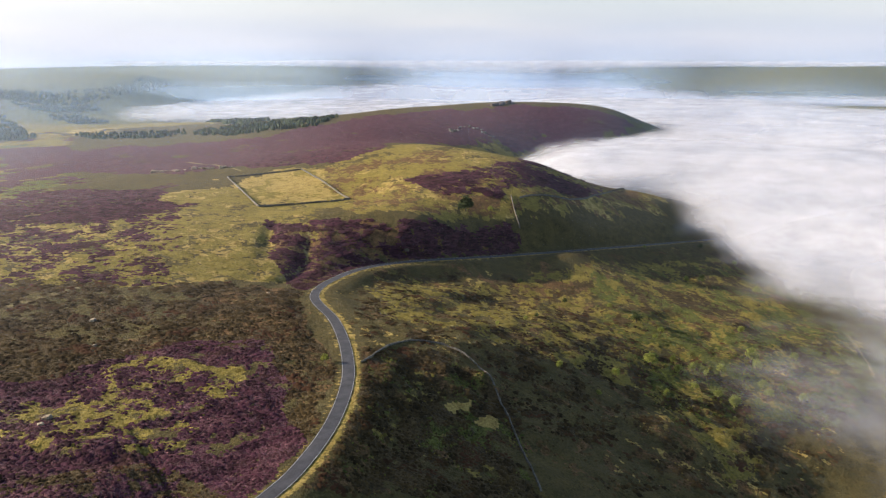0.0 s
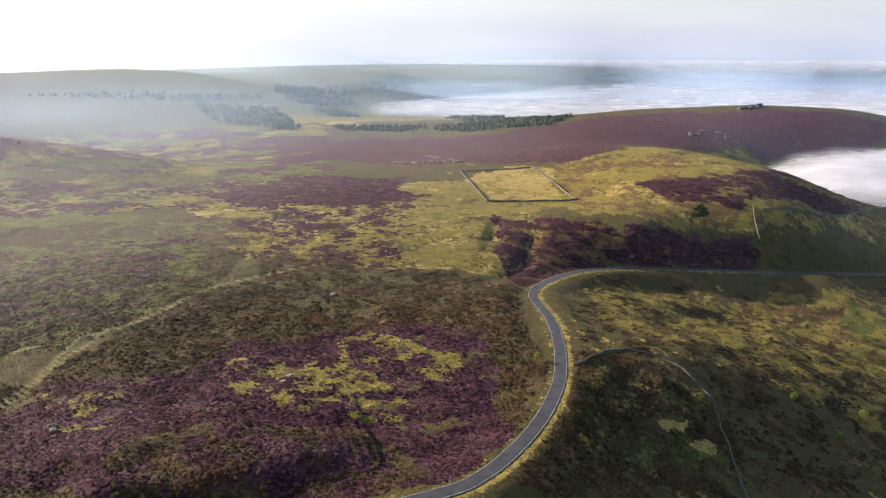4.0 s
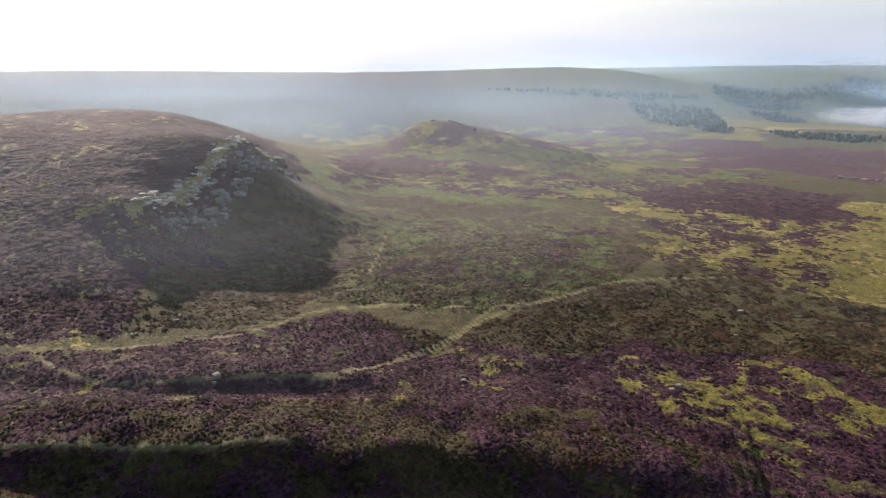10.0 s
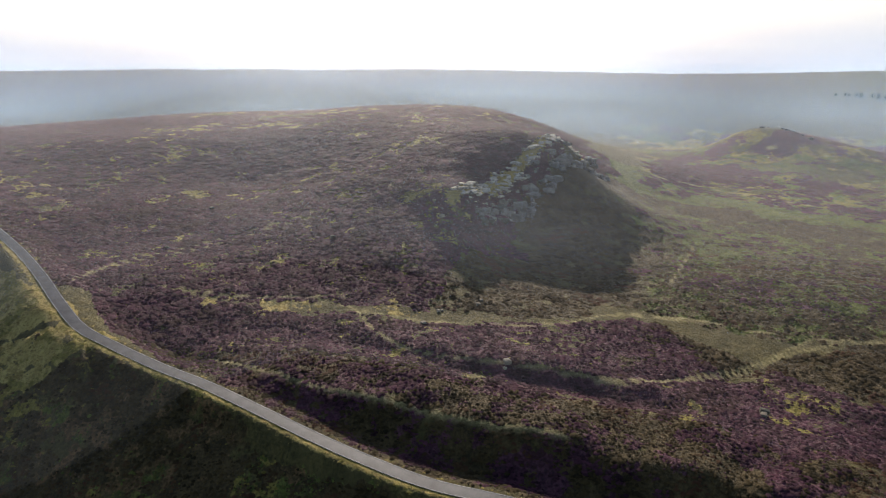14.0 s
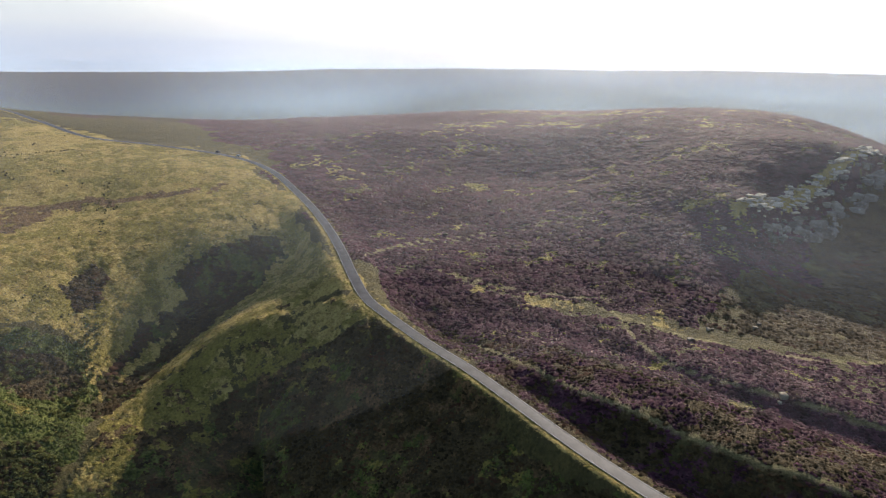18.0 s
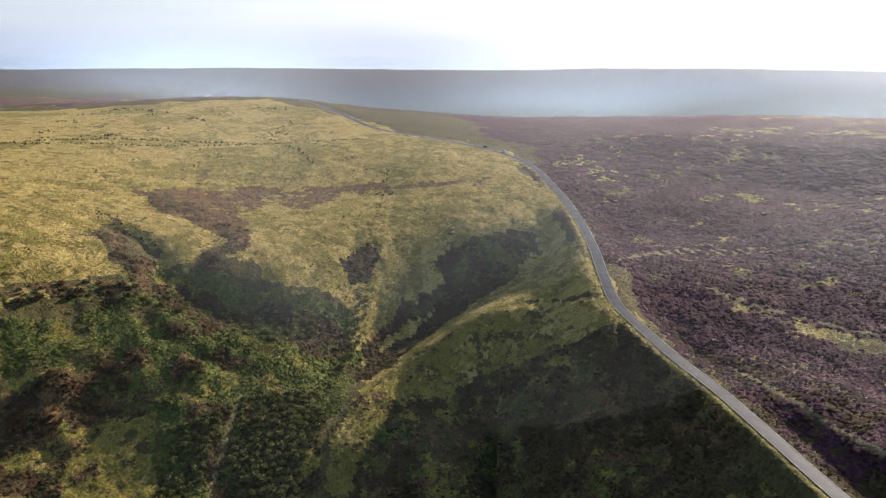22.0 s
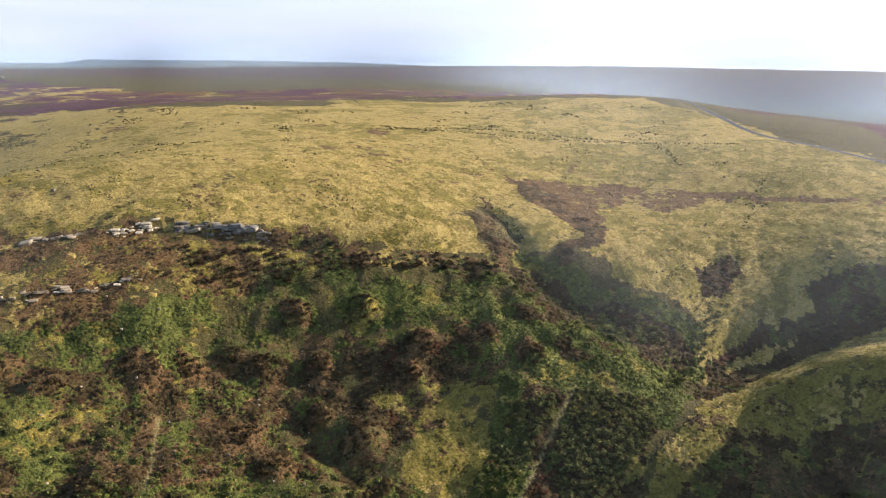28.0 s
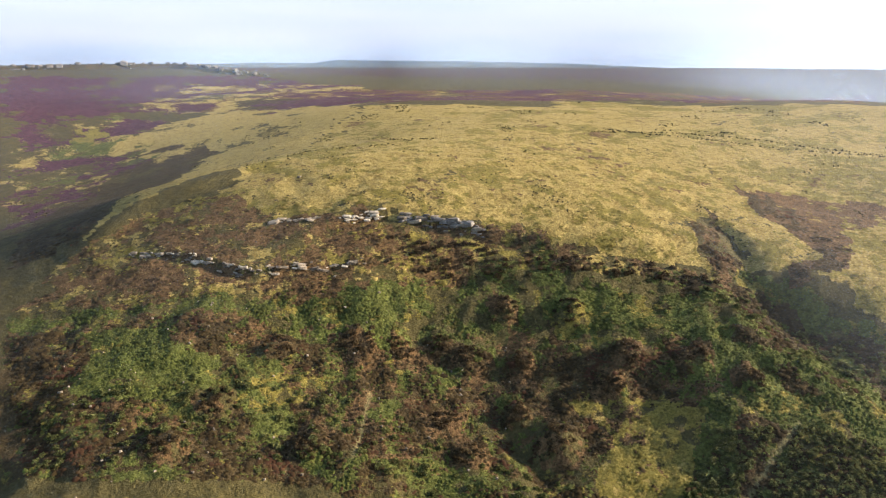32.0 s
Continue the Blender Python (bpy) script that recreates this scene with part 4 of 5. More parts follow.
# ---- road ----
def ribbon(name, line, half, lift, cols=5, shift=0.0):
    way = np.gradient(line[:, :2], axis=0)
    way /= np.linalg.norm(way, axis=1)[:, None]
    left = np.stack([-way[:, 1], way[:, 0]], 1)
    offs = np.linspace(-half, half, cols)
    pts = np.concatenate([np.concatenate([line[:, :2] + left * (o + shift), line[:, 2:] + lift - 0.02 * abs(o)], 1)[:, None] for o in offs], 1).reshape(-1, 3)
    return grid_mesh(name, pts[:, 0], pts[:, 1], pts[:, 2], len(line), cols)


road_mesh = ribbon("road", ROAD_LINE, 2.65, 0.12)
ASPHALT = simple("asphalt", (0.042, 0.044, 0.05), (0.085, 0.087, 0.093), 0.25, 0.6, 0.01)
ASPHALT.node_tree.nodes["Principled BSDF"].inputs["Specular IOR Level"].default_value = 0.08
road_mesh.materials.append(ASPHALT)
tagged(new("road", road_mesh), "narrow grey asphalt lane winding across the moor", "road", kind="structure")
white = simple("white_line", (0.22, 0.22, 0.21), (0.5, 0.5, 0.47), 0.3, 0.8)
for shift in (-2.4, 2.4):
    me = ribbon("edge_line", ROAD_LINE, 0.09, 0.13, 2, shift)
    me.materials.append(white)
    tagged(new("edge_line", me), "worn white line painted along the lane's edge", "road marking", kind="structure")

# ---- mist ----
def fog_top(bearing, dist):
    """The mist banks up against the hill to the west."""
    low, high = np.interp(dist, FOG_TOP[0], FOG_TOP[1]), np.interp(dist, FOG_BANK[0], FOG_BANK[1])
    west = step(-bearing, 0, 12)
    return low * (1 - west) + high * west


FOG_BANK = ((250, 420, 550, 700, 800, 950, 1200, 2000, 2600, 3400, 4900), (-50, -57, -66, -56, -32, -15, -8, -14, -20, -12, 66))
FOG_TOP = ((250, 420, 550, 700, 850, 1200, 2000, 2600, 3400, 4900), (-52, -57, -60, -60, -46, -42, -44, -36, -12, 66))


def fog_material():
    m, n, l, bsdf = material("mist", 1.0)
    for node in list(n):
        if node.type != "OUTPUT_MATERIAL":
            n.remove(node)
    out = n["Material Output"]
    at = n.new("ShaderNodeAttribute")
    at.attribute_name = "depth"
    diff, trans, clear = n.new("ShaderNodeBsdfDiffuse"), n.new("ShaderNodeBsdfTranslucent"), n.new("ShaderNodeBsdfTransparent")
    diff.inputs["Color"].default_value = (0.8, 0.82, 0.85, 1)
    trans.inputs["Color"].default_value = (0.8, 0.82, 0.85, 1)
    both, veil = n.new("ShaderNodeMixShader"), n.new("ShaderNodeMixShader")
    both.inputs[0].default_value = 0.35
    l.new(diff.outputs[0], both.inputs[1])
    l.new(trans.outputs[0], both.inputs[2])
    wisp = noise_node(n, l, 0.012, 6.0, 0.6)
    f = maths(n, l, "MULTIPLY_ADD", maths(n, l, "SUBTRACT", wisp, 0.5), 0.8, at.outputs["Fac"])
    l.new(ramp(n, l, f, 0.12, 1.0), veil.inputs[0])
    l.new(clear.outputs[0], veil.inputs[1])
    l.new(both.outputs[0], veil.inputs[2])
    l.new(veil.outputs[0], out.inputs["Surface"])
    return m


def fog_sheet(lift, strength, seed):
    a_ = np.arange(-75, 27, 0.75)
    r_ = np.geomspace(230, 4950, 170)
    A_, D_ = np.meshgrid(a_, r_, indexing="ij")
    A_, D_ = A_.ravel(), D_.ravel()
    x, y = place(A_, D_)
    z = fog_top(A_, D_) + lift + fbm(x, y, 420, 3, seed, 0.42) * np.clip(D_ / 60, 6, 12) * (1 - 0.6 * step(D_, 1200, 2600))
    depth = z - height(x, y)
    dens = (1 - np.exp(-np.maximum(depth, 0) / 16.0)) * strength * step(26 - A_, 0, 3) * step(D_, 235, 420)
    me = grid_mesh("mist", x, y, z, len(a_), len(r_))
    at = me.attributes.new("depth", "FLOAT", "POINT")
    at.data.foreach_set("value", dens.astype(np.float32))
    me.materials.append(MIST)
    return tagged(new("mist", me), "white morning mist filling the valley in soft billows", "mist", kind="stuff")


MIST = fog_material()
for lift, strength, seed in ((8, 0.5, 83), (3, 0.6, 71), (-2, 0.8, 97), (-8, 1.1, 59), (-16, 1.7, 43)):
    fog_sheet(lift, strength, seed)


def lookup(bearing, dist):
    """Ground height and plant cover at places in view, from the ground's own grid."""
    i0 = int(np.searchsorted(az, -36.9))
    fi = (bearing - az[i0]) / GROUND_STEP + i0
    fj = np.interp(dist, rad, np.arange(len(rad)))
    i, j = np.floor(fi).astype(int), np.floor(fj).astype(int)
    u, v = fi - i, fj - j
    k, c = i * len(rad) + j, len(rad)
    z = (gz[k] * (1 - v) + gz[k + 1] * v) * (1 - u) + (gz[k + c] * (1 - v) + gz[k + c + 1] * v) * u
    near = np.where(u > 0.5, k + c, k) + (v > 0.5)
    return z, {name: w[near] for name, w in ground_cover.items()}


# ---- far hills ----
def far_hills(label, bearings, lift, near, seed):
    """A long low range beyond the moor: angle of its skyline under the level, at each bearing."""
    a_ = np.arange(bearings[0], bearings[-1], 0.25)
    r_ = np.linspace(near, near * 1.33, 9)
    A_, D_ = np.meshgrid(a_, r_, indexing="ij")
    A_, D_ = A_.ravel(), D_.ravel()
    x, y = place(A_, D_)
    top = EYE + near * 1.25 * np.tan(np.radians(np.interp(A_, bearings, lift)))
    top += fbm(x, y, 500, 4, seed) * 4
    z = top - ((D_ / near - 1.25) / 0.25) ** 2 * 110
    me = grid_mesh("far_hills", x, y, z, len(a_), len(r_))
    me.materials.append(simple("far_hills", (0.06, 0.065, 0.04), (0.13, 0.12, 0.08), 0.004))
    tagged(new("far_hills", me), label, "hills", kind="structure")


far_hills("blue distant hills beyond the moor", (138, 147, 156, 165, 171, 174.5, 176.2, 180, 184, 192, 205), (-1.5, -1.22, -0.87, -0.68, -0.62, -0.58, -0.8, -0.75, -0.85, -0.8, -0.9), 3700, 401)
far_hills("darker wooded ridge before the distant hills", (160, 168, 174, 178, 182, 190, 205), (-1.5, -1.2, -1.0, -0.97, -1.02, -1.0, -1.1), 3250, 405)

# ---- haze ----
def haze_material(name, tint):
    """Thin lit air: mostly clear, it passes the sun's light on."""
    m, n, l, bsdf = material(name, 1.0)
    for node in list(n):
        if node.type != "OUTPUT_MATERIAL":
            n.remove(node)
    at = n.new("ShaderNodeAttribute")
    at.attribute_name = "depth"
    trans, diff, both, clear, veil = (n.new(k) for k in ("ShaderNodeBsdfTranslucent", "ShaderNodeBsdfDiffuse", "ShaderNodeMixShader", "ShaderNodeBsdfTransparent", "ShaderNodeMixShader"))
    trans.inputs["Color"].default_value = (*tint, 1)
    diff.inputs["Color"].default_value = (*tint, 1)
    both.inputs[0].default_value = 0.4
    l.new(trans.outputs[0], both.inputs[1])
    l.new(diff.outputs[0], both.inputs[2])
    f = maths(n, l, "MULTIPLY", at.outputs["Fac"], maths(n, l, "MULTIPLY_ADD", noise_node(n, l, 0.003, 3.0), 0.8, 0.6))
    l.new(f, veil.inputs[0])
    l.new(clear.outputs[0], veil.inputs[1])
    l.new(both.outputs[0], veil.inputs[2])
    l.new(veil.outputs[0], n["Material Output"].inputs["Surface"])
    return m


def haze_veil(radius, share):
    a_ = np.arange(-70, 236, 1.0)
    h_ = np.linspace(0, 1, 14)
    A_, H_ = np.meshgrid(a_, h_, indexing="ij")
    A_, H_ = A_.ravel(), H_.ravel()
    r_ = radius * (1 + 0.06 * np.sin(np.radians(A_ * 5)) + 0.03 * np.sin(np.radians(A_ * 13)))
    x, y = place(A_, r_)
    z0 = height(x, y)
    z = -120 + H_ * 340
    # Layers within 900 m are thickened towards the sun to stand in for lens glare.
    here = 0.45 + 0.55 * step(A_, 165, 125) * step(A_, 5, 30) + (0.35 if radius > 1000 else 0.15 if radius > 600 else -0.3) * step(A_, 45, 15) + 1.5 * np.exp(-(((A_ - 94) / 30) ** 2)) * (radius < 900) + 1.3 * np.exp(-(((A_ - 84) / 34) ** 2)) * (900 < radius < 2000) + 0.6 * np.exp(-(((A_ - 75) / 11) ** 2)) * (radius < 400) + 1.7 * step(A_, 118, 150) * (radius > 1200) + (0.5 * step(A_, 35, 10)) * (radius > 2000)
    if radius < 300:
        # The nearest layer is added only as veiling glare around the sun.
        here = 0.12 + 1.0 * np.exp(-(((A_ - 90) / 36) ** 2))
    dens = share * here * np.exp(-np.maximum(z - 10, 0) / (75.0 if radius < 2000 else 45.0)) * (step(z - z0, -5, 35) if radius > 300 else 1.0) * step(H_, 1.0, 0.8)
    me = grid_mesh("haze", x, y, z, len(a_), len(h_))
    at = me.attributes.new("depth", "FLOAT", "POINT")
    at.data.foreach_set("value", dens.astype(np.float32))
    me.materials.append(GLARE_HAZE if radius < 700 else FAR_HAZE)
    return tagged(new("haze", me), "thin bluish morning haze hanging in the air", "haze", kind="stuff")


GLARE_HAZE, FAR_HAZE = haze_material("glare_haze", (0.7, 0.78, 0.9)), haze_material("far_haze", (0.5, 0.72, 1.0))
for radius, share in ((230, 0.012), (330, 0.034), (480, 0.042), (640, 0.045), (800, 0.05), (1000, 0.07), (1300, 0.1), (1650, 0.12), (2400, 0.24), (3100, 0.3), (3600, 0.42)):
    haze_veil(radius, share)

# ---- low plants ----
def tuft(rng):
    """A soft rounded clump: unit radius, unit height."""
    ring = np.arange(6) * 1.0472 + rng.uniform(0, 1)
    low = np.stack([np.cos(ring), np.sin(ring), np.full(6, -0.3)], 1) * rng.uniform(0.75, 1.25, (6, 1))
    top = np.array([[rng.uniform(-0.3, 0.3), rng.uniform(-0.3, 0.3), 1.0]])
    return np.concatenate([low, top]), np.array([(i, (i + 1) % 6, 6) for i in range(6)])


def hump(rng, lumps):
    """A ragged little mound: unit radius, unit height."""
    k = 5
    ring = np.arange(k) * 2 * math.pi / k + rng.uniform(0, 1)
    low = np.stack([np.cos(ring), np.sin(ring), np.full(k, -0.25)], 1) * rng.uniform(0.85, 1.15, (k, 1))
    up = np.stack([np.cos(ring + 0.5) * 0.72, np.sin(ring + 0.5) * 0.72, rng.uniform(0.45, 0.45 + lumps, k)], 1)
    top = np.array([[rng.uniform(-0.25, 0.25), rng.uniform(-0.25, 0.25), rng.uniform(0.8, 1.1)]])
    faces = []
    for i in range(k):
        j = (i + 1) % k
        faces += [(i, j, k + i), (j, k + j, k + i), (k + i, k + j, 2 * k)]
    return np.concatenate([low, up, top]), np.array(faces)


def joined_mesh(name, places, yaw, wide, tall, templates, pick, smooth=False):
    """Many small pieces in one mesh."""
    cos, sin = np.cos(yaw), np.sin(yaw)
    verts, faces, base = [], [], 0
    for t, (tv, tf) in enumerate(templates):
        s = np.nonzero(pick == t)[0]
        if not len(s):
            continue
        vx = (tv[None, :, 0] * cos[s, None] - tv[None, :, 1] * sin[s, None]) * wide[s, None] + places[s, 0:1]
        vy = (tv[None, :, 0] * sin[s, None] + tv[None, :, 1] * cos[s, None]) * wide[s, None] + places[s, 1:2]
        vz = tv[None, :, 2] * tall[s, None] + places[s, 2:3]
        verts.append(np.stack([vx, vy, vz], -1).reshape(-1, 3))
        faces.append((tf[None] + (np.arange(len(s)) * len(tv))[:, None, None] + base).reshape(-1, tf.shape[1]))
        base += len(s) * len(tv)
    v, f = np.concatenate(verts), np.concatenate(faces)
    me = bpy.data.meshes.new(name)
    me.vertices.add(len(v))
    me.vertices.foreach_set("co", v.astype(np.float32).ravel())
    me.loops.add(f.size)
    me.loops.foreach_set("vertex_index", f.astype(np.int32).ravel())
    me.polygons.add(len(f))
    me.polygons.foreach_set("loop_start", np.arange(0, f.size, f.shape[1], dtype=np.int32))
    me.polygons.foreach_set("use_smooth", np.full(len(f), smooth))
    me.update()
    return me


def leafy(name, dark, light, through=0.4, third=None):
    """Thin leaves, lit from the front and in part from behind; the colour drifts over metres and from clump to clump."""
    m, n, l, bsdf = material(name, 0.95)
    pos = n.new("ShaderNodeNewGeometry").outputs["Position"]
    f = maths(n, l, "MULTIPLY", noise_node(n, l, 0.1, 4.0, 0.6, pos), 0.75)
    f = maths(n, l, "MULTIPLY_ADD", noise_node(n, l, 1.6, 3.0, 0.6, pos), 0.35, f)
    f = maths(n, l, "MULTIPLY_ADD", n.new("ShaderNodeNewGeometry").outputs["Random Per Island"], 0.26, f)
    col = mix(n, l, ramp(n, l, f, 0.42, 0.96), dark, light)
    if third:
        col = mix(n, l, maths(n, l, "MULTIPLY", ramp(n, l, noise_node(n, l, 0.045, 4.0, 0.6, pos), 0.52, 0.64), 0.75), col, third)
    l.new(col, bsdf.inputs["Base Color"])
    glow, both = n.new("ShaderNodeBsdfTranslucent"), n.new("ShaderNodeMixShader")
    both.inputs[0].default_value = through
    l.new(col, glow.inputs["Color"])
    l.new(bsdf.outputs[0], both.inputs[1])
    l.new(glow.outputs[0], both.inputs[2])
    l.new(both.outputs[0], n["Material Output"].inputs["Surface"])
    return m


def plants(kind, name, label, tries, wide, tall, dark, light, reach, seed, third=None):
    rng = np.random.default_rng(seed)
    lo, hi = PLANT_SPAN[kind]
    bearing = rng.uniform(lo, hi, tries)
    dist = 125 + (reach - 125) * rng.random(tries) ** 1.1
    x, y = place(bearing, dist)
    z, share = lookup(bearing, dist)
    keep = (share[kind] > rng.uniform(0.2, 0.75, tries)) & (share["track"] < 0.3)
    keep &= rng.random(tries) > step(dist, 0.6 * reach, reach)
    for other in PLANT_ORDER[PLANT_ORDER.index(kind) + 1:]:
        keep &= share[other] < rng.uniform(0.3, 0.9, tries)
    keep[keep] = near_line(x[keep], y[keep], ROAD_LINE, 12)[0] > 3.6
    x, y, z, dist = x[keep], y[keep], z[keep], dist[keep]
    k = len(x)
    grow = rng.uniform(0.6, 1.0, k) ** 1.5 * np.clip(dist / 260, 0.75, 2.2) * (1 + 0.5 * fbm(x, y, 9, 2, 77))
    me = joined_mesh(name, np.stack([x, y, z], 1), rng.uniform(0, 6.28, k), rng.uniform(wide[0], wide[1], k) * grow, rng.uniform(tall[0], tall[1], k) * np.clip(grow, 0.4, 1.3) * np.clip(330 / dist, 0.45, 1.2), [tuft(rng) for _ in range(12)], rng.integers(0, 12, k), True)
    me.materials.append(leafy(name, dark, light, 0.4, third))
    return tagged(new(name, me), label, name.replace("_", " "), kind="stuff")


PLANT_SPAN = {"heather": (-12, 124), "shrub": (-32, 200), "bracken": (-32, 200), "rust": (-32, 200), "straw": (-32, 200), "lush": (-32, 200)}
PLANT_ORDER = ["straw", "lush", "bracken", "rust", "shrub", "heather"]
plants("heather", "heather", "low clumps of heather in dusty purple bloom", 330000, (0.75, 1.8), (0.28, 0.7), (0.021, 0.0085, 0.0108), (0.125, 0.044, 0.067), 900, 5, (0.065, 0.031, 0.025))
plants("shrub", "bilberry", "dark green bilberry and unflowered heather tufts", 190000, (0.8, 1.8), (0.35, 0.75), (0.026, 0.0185, 0.007), (0.095, 0.064, 0.021), 520, 6, (0.1, 0.042, 0.021))
plants("bracken", "bracken", "dense green bracken on the damp slopes", 300000, (0.5, 1.25), (0.3, 0.75), (0.042, 0.05, 0.011), (0.15, 0.17, 0.034), 520, 7, (0.1, 0.075, 0.022))
plants("rust", "dead_bracken", "brown dying bracken and wiry grass", 150000, (0.6, 1.4), (0.35, 0.8), (0.036, 0.026, 0.011), (0.15, 0.1, 0.04), 480, 8)
plants("lush", "green_grass", "yellow-green tufts of moor grass", 130000, (0.55, 1.2), (0.15, 0.35), (0.108, 0.09, 0.0165), (0.27, 0.22, 0.045), 560, 10)
plants("straw", "grass_tussocks", "straw-yellow tussocks of moor grass", 150000, (0.5, 1.15), (0.16, 0.34), (0.185, 0.129, 0.0349), (0.44, 0.335, 0.098), 640, 9)


def rushes(seed):
    """Dark rush tufts in loose patches and along old ditches on the grassy plateau."""
    rng = np.random.default_rng(seed)
    bearing, dist = rng.uniform(118, 199, 60000), 300 + 600 * rng.random(60000)
    x, y = place(bearing, dist)
    keep = (fbm(x, y, 26, 3, 305) > 0.3 + 0.5 * rng.random(60000)) & (rng.random(60000) < 0.5)
    z, share = lookup(bearing, dist)
    keep &= share["straw"] > 0.35
    spots = [np.stack([x, y], 1)[keep]]
    for line in RUSH_LINES:
        p = smooth_line(line, 2.6)[:, :2]
        spots.append(p + rng.normal(0, 1.3, p.shape))
    p = np.concatenate(spots)
    k = len(p)
    z = height(p[:, 0], p[:, 1])
    far = np.clip(np.hypot(p[:, 0], p[:, 1]) / 330, 0.9, 2.4)
    me = joined_mesh("rushes", np.stack([p[:, 0], p[:, 1], z], 1), rng.uniform(0, 6.28, k), rng.uniform(0.35, 0.9, k) * far, rng.uniform(0.3, 0.7, k) * far, [tuft(rng) for _ in range(12)], rng.integers(0, 12, k))
    me.materials.append(simple("rushes", (0.03, 0.027, 0.009), (0.13, 0.105, 0.035), 1.3, 0.95, 0.0, "island"))
    tagged(new("rushes", me), "dark tufts of rush dotted over the pale grass", "rushes", kind="stuff")


rushes(14)


# ---- rock ----
def part(name, me, parent, label=""):
    ob = new(name, me)
    ob.parent = parent
    if label:
        tagged(ob, label)
    return ob


def ground_at(bearing, dist):
    x, y = place(np.atleast_1d(np.asarray(bearing, float)), np.atleast_1d(np.asarray(dist, float)))
    return x, y, height(x, y)


def rock_material(name, dark, light):
    m, n, l, bsdf = material(name, 0.9)
    pos = n.new("ShaderNodeNewGeometry").outputs["Position"]
    f = maths(n, l, "ADD", maths(n, l, "MULTIPLY", noise_node(n, l, 0.5, 5.0, 0.6, pos), 0.6), maths(n, l, "MULTIPLY", n.new("ShaderNodeObjectInfo").outputs["Random"], 0.4))
    col = mix(n, l, ramp(n, l, f, 0.25, 0.75), dark, light)
    col = mix(n, l, ramp(n, l, noise_node(n, l, 1.4, 4.0, 0.6, pos), 0.55, 0.7), col, (0.09, 0.085, 0.06))
    l.new(col, bsdf.inputs["Base Color"])
    bump(n, l, bsdf, noise_node(n, l, 2.5, 5.0, 0.65, pos), 0.9, 0.25)
    return m


GRIT = rock_material("gritstone", (0.12, 0.098, 0.07), (0.36, 0.295, 0.205))
# Darker gritstone: the shade on the tor's face is put into the colour.
SHADED_DARK_GRIT = rock_material("dark_gritstone", (0.07, 0.062, 0.052), (0.22, 0.2, 0.17))


def rock_mesh(seed, stone):
    """A blocky weathered stone, about one metre across."""
    rng = random.Random(seed)
    bm = bmesh.new()
    bmesh.ops.create_cube(bm, size=1.0)
    for v in bm.verts:
        v.co = Vector((v.co.x * rng.uniform(0.7, 1.2), v.co.y * rng.uniform(0.7, 1.2), v.co.z * rng.uniform(0.7, 1.1)))
    bmesh.ops.bevel(bm, geom=bm.edges[:], offset=rng.uniform(0.1, 0.2), segments=1, affect="EDGES")
    for v in bm.verts:
        v.co += Vector((rng.uniform(-1, 1), rng.uniform(-1, 1), rng.uniform(-1, 1))) * 0.05
    me = bpy.data.meshes.new("rock")
    bm.to_mesh(me)
    bm.free()
    me.materials.append(stone)
    return me


ROCKS = [rock_mesh(i, GRIT) for i in range(9)]
# Lighter gritstone: sunlight on the tor's rim is put into the colour.
SUNLIT_PALE_GRIT = rock_material("sunlit_pale_gritstone", (0.32, 0.275, 0.2), (0.58, 0.5, 0.37))
PALE_ROCKS = [rock_mesh(i + 40, SUNLIT_PALE_GRIT) for i in range(6)]
DARK_ROCKS = [rock_mesh(i + 20, SHADED_DARK_GRIT) for i in range(9)]


def crag(name, label, line, count, size, out, seed, flat=0.0, stones=ROCKS, heaps=(), along=False):
    """Rocks along an edge; out: how far they lie to the right of its way, from and to."""
    rng = random.Random(seed)
    path = smooth_line(line)
    way = np.gradient(path[:, :2], axis=0)
    way /= np.linalg.norm(way, axis=1)[:, None]
    spots = []
    for _ in range(count):
        k = rng.randrange(len(path)) if not heaps else int(min(max(rng.gauss(rng.choice(heaps), 0.05), 0), 0.999) * len(path))
        o = rng.uniform(*out)
        j = 0.9 if along else 2.0
        spots.append((path[k, 0] + way[k, 1] * o + rng.uniform(-j, j), path[k, 1] - way[k, 0] * o + rng.uniform(-j, j), math.atan2(way[k, 1], way[k, 0])))
    sx, sy = np.array([s[0] for s in spots]), np.array([s[1] for s in spots])
    sz = height(sx, sy)
    k = len(path) // 2
    top = new(name)
    top.location = (path[k, 0], path[k, 1], float(height(path[k:k + 1, 0], path[k:k + 1, 1])[0]))
    tagged(top, label, "rock outcrop")
    base = Vector(top.location)
    for i in range(count):
        r = part("rock", rng.choice(stones), top)
        s = rng.uniform(*size) * rng.choice((0.6, 0.8, 1.0, 1.3))
        r.scale = (s * rng.uniform(0.8, 1.5), s * rng.uniform(0.8, 1.3), s * rng.uniform(0.55, 1.0) * (1 - flat))
        if along:
            r.scale = (r.scale[0] * 1.6, r.scale[1], r.scale[2] * 0.8)
        r.rotation_euler = (rng.uniform(-0.2, 0.2), rng.uniform(-0.2, 0.2), spots[i][2] + rng.uniform(-0.3, 0.3) if along else rng.uniform(0, 6.28))
        r.location = Vector((sx[i], sy[i], sz[i] + s * (0.2 if flat else 0.12))) - base
    return top


crag("gritstone_crag", "dark gritstone crag of stacked blocks on the tor's edge", TOR_RIM[1:7], 230, (2.0, 5.5), (0.0, 15.0), 1, 0.0, DARK_ROCKS)
crag("rock_pavement", "pale flat gritstone slabs along the tor's rim", TOR_RIM[1:6], 230, (1.8, 4.2), (-11.0, 1.0), 2, 0.6, PALE_ROCKS)
